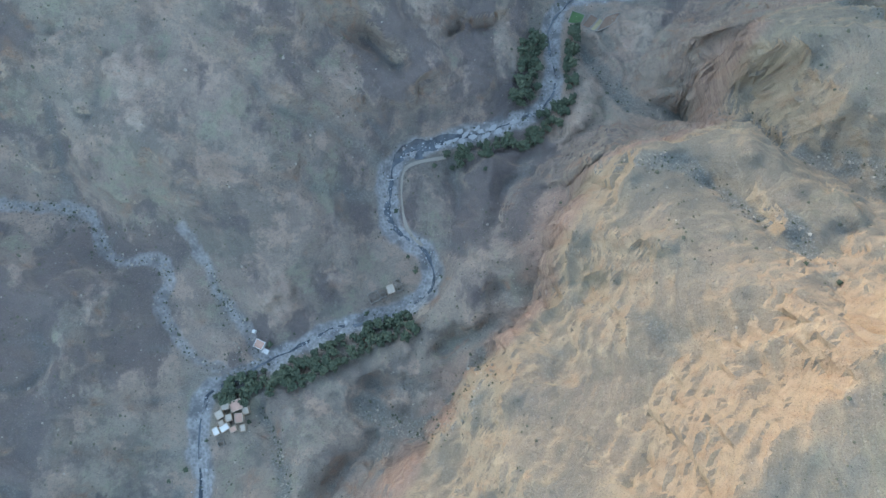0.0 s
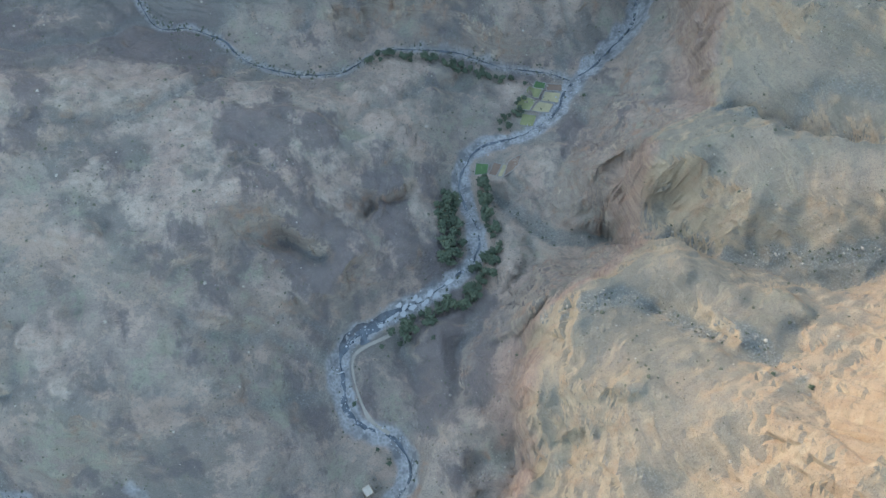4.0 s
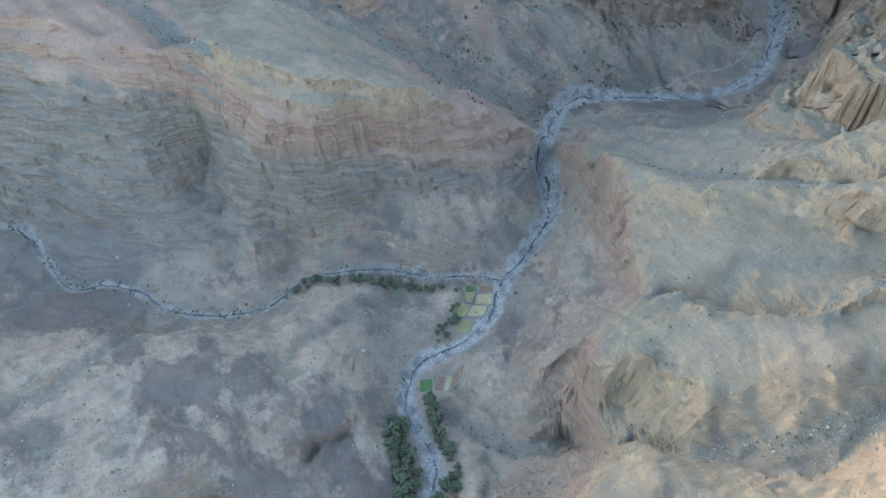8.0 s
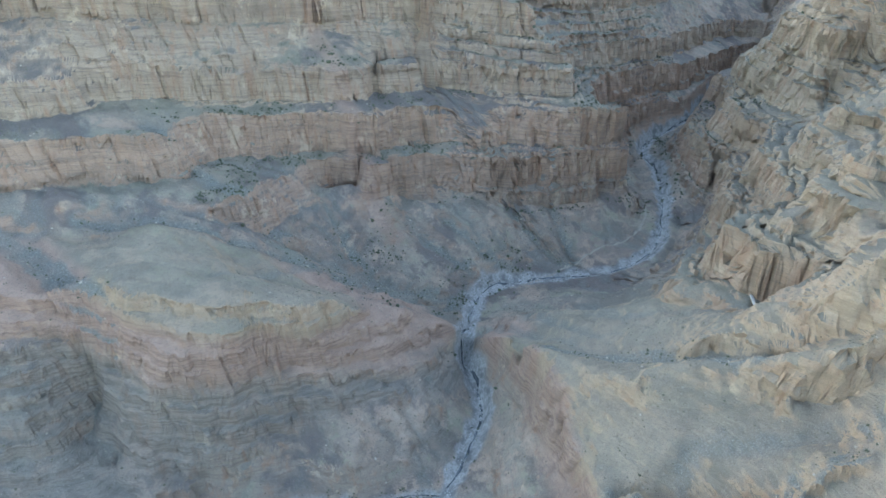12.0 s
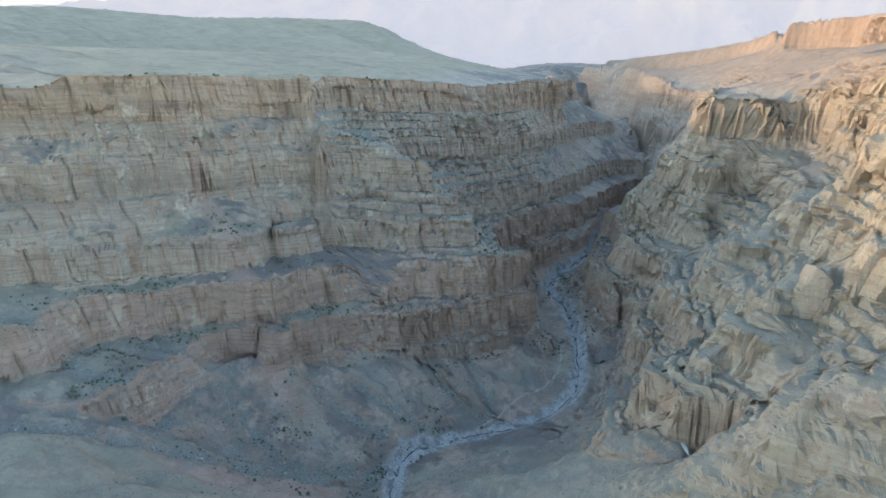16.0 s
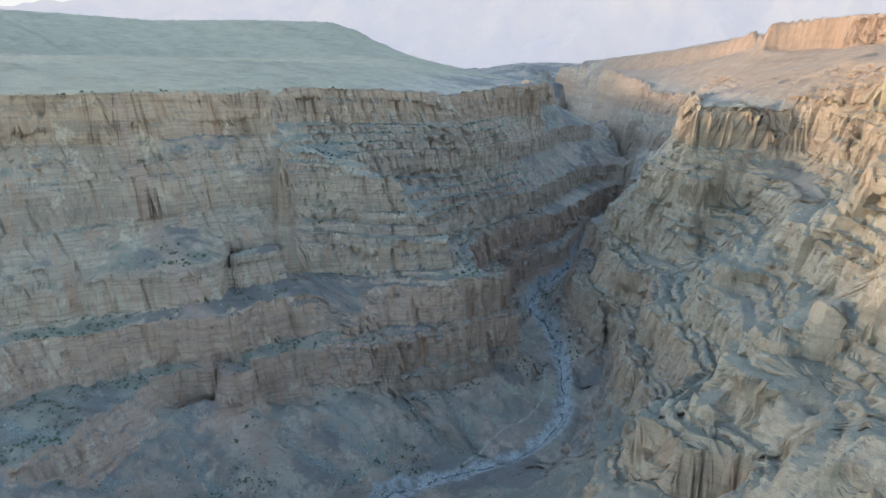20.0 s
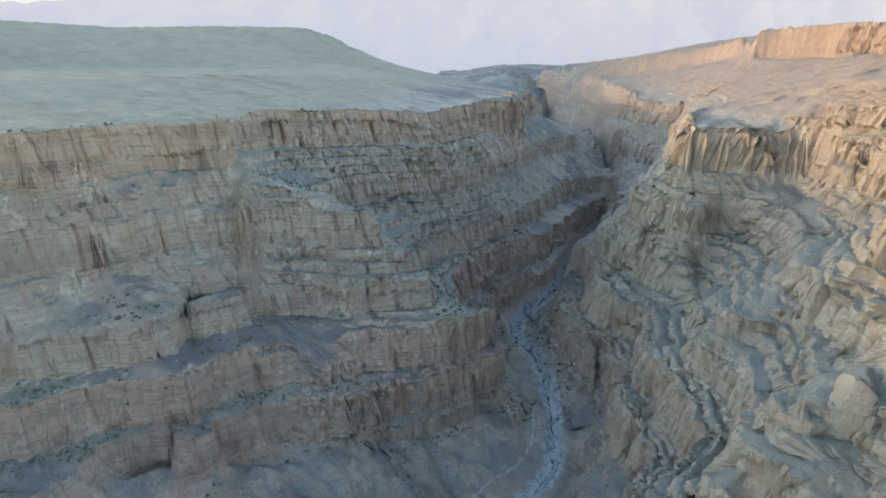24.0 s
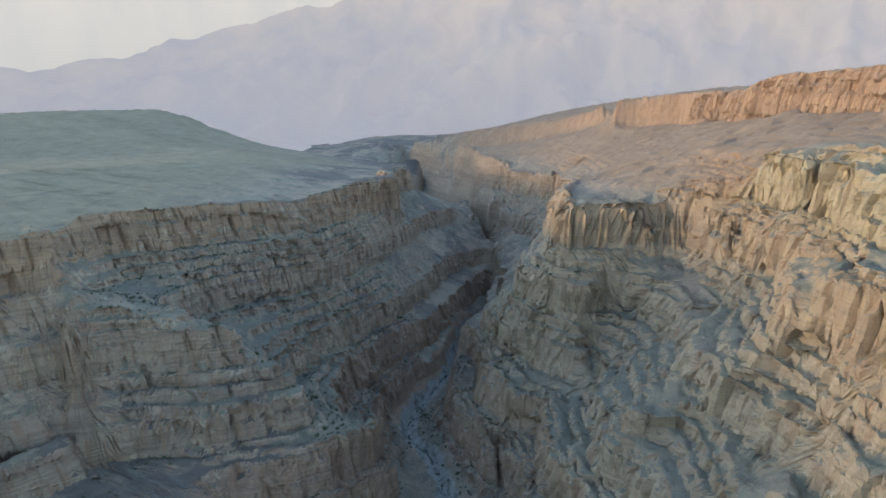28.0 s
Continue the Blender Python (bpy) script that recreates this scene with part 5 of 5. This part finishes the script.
house(-136.5, 20, 5, 3.5, 2.6, -25, WHITE_PAINT, WHITE_PAINT, "low white annexe below the pink-roofed house")
house(-146, 35, 2.6, 2.6, 2.4, -20, WHITE_PAINT, WHITE_PAINT, "tiny white hut at the mouth of a side valley")
house(-41, 68, 6, 7, 3.2, 20, MUD_WALL, MUD_ROOF, "pale flat-roofed farmhouse on the gravel terrace")
house(-54, 62, 9, 8, 1.2, 25, STONE_WALL, None, "roofless square stone enclosure on the terrace", True)
house(-35, 72, 5, 9, 1.0, 20, STONE_WALL, None, "low stone yard wall beside the farmhouse", True)
house(-47, 64, 4, 4, 1.4, 20, STONE_WALL, None, "small ruined stone room beside the farmhouse", True)
weir = part("weir", box(bmesh.new(), -4.2, -0.35, -0.8, 4.2, 0.35, 0.9, 0.08), CONCRETE)
weir.matrix_basis = pose(-45, 160, ground_z(-45, 160), 0, 0, 4)
tagged(weir, "low pale concrete weir across the stream", "weir")


# ---- fields ----
def field(corners, crop, label):
    """A small terraced plot draped on the ground, with a dry-stone edge."""
    ob = empty("field", Matrix.Identity(4))
    (x0, y0), (x1, y1), (x2, y2), (x3, y3) = corners
    u, v = np.meshgrid(np.linspace(0, 1, 9), np.linspace(0, 1, 9))
    x = (x0 * (1 - u) + x1 * u) * (1 - v) + (x3 * (1 - u) + x2 * u) * v
    y = (y0 * (1 - u) + y1 * u) * (1 - v) + (y3 * (1 - u) + y2 * u) * v
    g = ground_zs(x, y)
    z = 0.75 * g.mean() + 0.25 * g
    z = np.maximum(z, g + 0.15)
    soil = new("soil", sheet("soil", x, y, z))
    soil.data.materials.append(CROPS[crop])
    soil.parent = ob
    for a, b in zip(corners, corners[1:] + corners[:1]):
        n = max(2, int(math.hypot(b[0] - a[0], b[1] - a[1]) / 2))
        px, py = np.linspace(a[0], b[0], n + 1), np.linspace(a[1], b[1], n + 1)
        pz = ground_zs(px, py)
        hz = np.maximum(0.75 * g.mean() + 0.25 * pz, pz) + 0.45
        nx, ny = (b[1] - a[1]), -(b[0] - a[0])
        q = 0.3 / max(math.hypot(nx, ny), 1e-6)
        bm = bmesh.new()
        rows = [[bm.verts.new((px[i] + k * nx * q, py[i] + k * ny * q, zz)) for k, zz in ((-1, pz[i] - 0.5), (-1, hz[i]), (1, hz[i]), (1, pz[i] - 0.5))] for i in range(n + 1)]
        for r0, r1 in zip(rows, rows[1:]):
            for k in range(3):
                bm.faces.new((r0[k], r0[k + 1], r1[k + 1], r1[k]))
        bm.faces.new(rows[0])
        bm.faces.new(rows[-1][::-1])
        part("edge_wall", bm, STONE_WALL, ob)
    return tagged(ob, label, "field", "terraced fields")


field([(110, 308), (121, 305), (126, 316), (115, 320)], "green", "bright green crop plot beside the stream")
field([(122, 304), (128, 301), (138, 313), (131, 317)], "brown", "brown tilled plot edged with stones")
field([(129, 300), (133, 299), (142, 310), (139, 313)], "straw", "pale bare strip between tilled plots")
field([(134, 298), (150, 305), (157, 316), (143, 312)], "brown", "brown tilled plot edged with stones")
field([(192, 388), (203, 384), (207, 391), (198, 396)], "green", "bright green crop plot among dry plots")
field([(205, 383), (219, 378), (222, 386), (208, 391)], "brown", "reddish bare plot near the stream junction")
field([(196, 372), (211, 366), (217, 376), (203, 382)], "straw", "yellow stubble plot edged with low walls")
field([(180, 380), (193, 374), (201, 383), (189, 388)], "olive", "thin olive-green plot with low stone edges")
field([(182, 362), (198, 357), (206, 365), (193, 371)], "straw", "yellow stubble plot edged with low walls")
field([(168, 368), (180, 362), (190, 371), (177, 379)], "olive", "thin olive-green plot with low stone edges")
field([(166, 350), (178, 345), (186, 356), (173, 361)], "olive", "thin olive-green plot with low stone edges")


# ---- loose rock ----
def slab(x, y, sx, sy, sz, turn, tip, material, label, category="rock"):
    bm = bmesh.new()
    rng = random.Random(int(x * 7 + y))
    box(bm, -sx / 2, -sy / 2, -sz / 2, sx / 2, sy / 2, sz / 2)
    bmesh.ops.subdivide_edges(bm, edges=bm.edges[:], cuts=3, use_grid_fill=True)
    for v in bm.verts:
        n = noise.noise_vector(v.co * 0.7 + Vector((x, y, 0)))
        v.co = Vector((v.co.x * (1 - 0.30 * abs(2 * v.co.y / sy) ** 2) + n.x * sx * 0.10, v.co.y * (1 - 0.30 * abs(2 * v.co.x / sx) ** 2) + n.y * sy * 0.14, v.co.z + n.z * sz * 0.35))
    ob = part("rock_slab", bm, material)
    ob.matrix_basis = pose(x, y, ground_z(x, y) + sz * 0.12, tip, 0, turn)
    return tagged(ob, label, category, "bleached slabs" if material is BLEACHED else "")


for k, (x, y) in enumerate(((-4, 190), (4, 194), (10, 197), (16, 195), (19, 201), (25, 199), (31, 204), (36, 200), (42, 207), (47, 204), (54, 210), (60, 213), (28, 206), (14, 203))):
    slab(x, y, 5 + 4.5 * (k * 37 % 10) / 10, 3.4 + 2.6 * (k * 53 % 10) / 10, 0.9, 12 + 9 * (k % 5), 4 - 2 * (k % 4), BLEACHED, "smooth bleached bedrock slab beside the stream")
slab(508, 314, 15, 2.4, 2.0, 52, 0, BLEACHED, "long white rock slab fallen below the cliff")

srng = np.random.default_rng(21)


def along(line, n, spread):
    p = dense(line, 1.0)
    i = srng.integers(len(p), size=n)
    return p[i, 0] + srng.normal(0, spread, n), p[i, 1] + srng.normal(0, spread, n)


xs, ys = along(RIVER[1:] + GORGE[:6], 2600, 3.4)
scatter("river_boulders", "pale rounded boulders strewn along the stream bed", "boulders", xs, ys, srng.gamma(2.0, 0.27, 2600) + 0.3, RIVER_STONE, 1, 0.7, 3)
xs, ys = along(TRIB_LEFT[:15] + [], 500, 2.2)
x2, y2 = along(TRIB_WEST[1:] + TRIB_HOUSE[1:], 450, 2.6)
xs, ys = np.append(xs, x2), np.append(ys, y2)
for half, line in GULLIES:
    line = [(x, y, 0) for x, y in line]
    x2, y2 = along(line, int(26 * len(line)), half * 0.45)
    xs, ys = np.append(xs, x2), np.append(ys, y2)
scatter("gully_boulders", "grey broken boulders filling the dry gullies", "boulders", xs, ys, srng.gamma(2.2, 0.30, len(xs)) + 0.25, SCREE_STONE, 1, 0.7, 4)

n = 70000
xs, ys = srng.uniform(-330, 1100, n), srng.uniform(-110, 1000, n)
zs, md, sd, st = land(xs, ys)
dz = np.hypot(ground_zs(xs + 2, ys) - zs, ground_zs(xs, ys + 2) - zs) / 2
keep = (dz < 1.0) & (md > 9) & (fbm(xs, ys, 90, 3, 201) > srng.uniform(-0.5, 1.0, n)) & (zs < rim_plane(xs, ys) - 8)
xs, ys = xs[keep], ys[keep]
scatter("scree_boulders", "scattered pale boulders on the scree slopes", "boulders", xs[:3500], ys[:3500], srng.gamma(2.0, 0.32, 3500)[:len(xs[:3500])] + 0.3, SCREE_STONE, 1, 0.75, 5)
sx, sy = xs[3500:18500], ys[3500:18500]
scatter("shrubs", "low dry olive-green shrubs dotted over the slopes", "shrubs", sx, sy, srng.gamma(2.2, 0.28, len(sx)) + 0.3, SHRUB_LEAF, 1, 0.75, 6)
n = 40000
bx, by = srng.uniform(150, 1060, n), srng.uniform(560, 1000, n)
bz, _, _, bs = land(bx, by)
bd = np.hypot(ground_zs(bx + 2, by) - bz, ground_zs(bx, by + 2) - bz) / 2
keep = (bs > 0.6) & (bd < 0.75) & (fbm(bx, by, 45, 2, 205) > srng.uniform(-0.6, 0.9, n))
bx, by = bx[keep][:2600], by[keep][:2600]
scatter("bench_shrubs", "dark dry shrubs in rows along the rock benches", "shrubs", bx, by, srng.gamma(3.0, 0.55, len(bx)) + 1.0, BANK_LEAF, 2, 0.8, 9)
xs, ys = along(RIVER[2:] + GORGE[:7], 420, 9.0)
x2, y2 = along(TRIB_LEFT[:17], 620, 4.0)
xs, ys = np.append(xs, x2), np.append(ys, y2)
x2, y2 = along(TRIB_WEST[1:] + TRIB_HOUSE[1:], 260, 4.5)
xs, ys = np.append(xs, x2), np.append(ys, y2)
for half, line in GULLIES:
    x2, y2 = along([(x, y, 0) for x, y in line], int(17 * len(line)), half * 0.7)
    xs, ys = np.append(xs, x2), np.append(ys, y2)
x2, y2 = along([(109, 770, 0), (214, 780, 0), (300, 765, 0), (440, 748, 0)], 260, 8)
xs, ys = np.append(xs, x2), np.append(ys, y2)
scatter("gully_shrubs", "dark green shrubs in gullies and along the banks", "shrubs", xs, ys, srng.gamma(3.0, 0.36, len(xs)) + 0.4, BANK_LEAF, 2, 0.8, 7)


# ---- far settlement at the mouth of the canyon ----
def far_house(x, y, w, d, h, turn):
    z = ground_z(x, y)
    ob = empty("far_house", pose(x, y, z - 6, 0, 0, turn))
    part("wall", box(bmesh.new(), -w / 2, -d / 2, 0, w / 2, d / 2, h + 6), WHITE_PAINT, ob)
    part("roof", box(bmesh.new(), -w / 2 - 0.4, -d / 2 - 0.4, h + 6, w / 2 + 0.4, d / 2 + 0.4, h + 6.8), WHITE_PAINT, ob)
    return tagged(ob, "tiny white house of a distant settlement", "house", "distant settlement")


for k in range(16):
    far_house(2330 + 16 * (k % 8) + 9 * (k * 7 % 5), 2560 + 22 * (k // 8) + 31 * (k * 5 % 4), 12 + 3 * (k % 4), 10 + 2 * (k % 3), 9 + 2 * (k % 3), 17 * k)
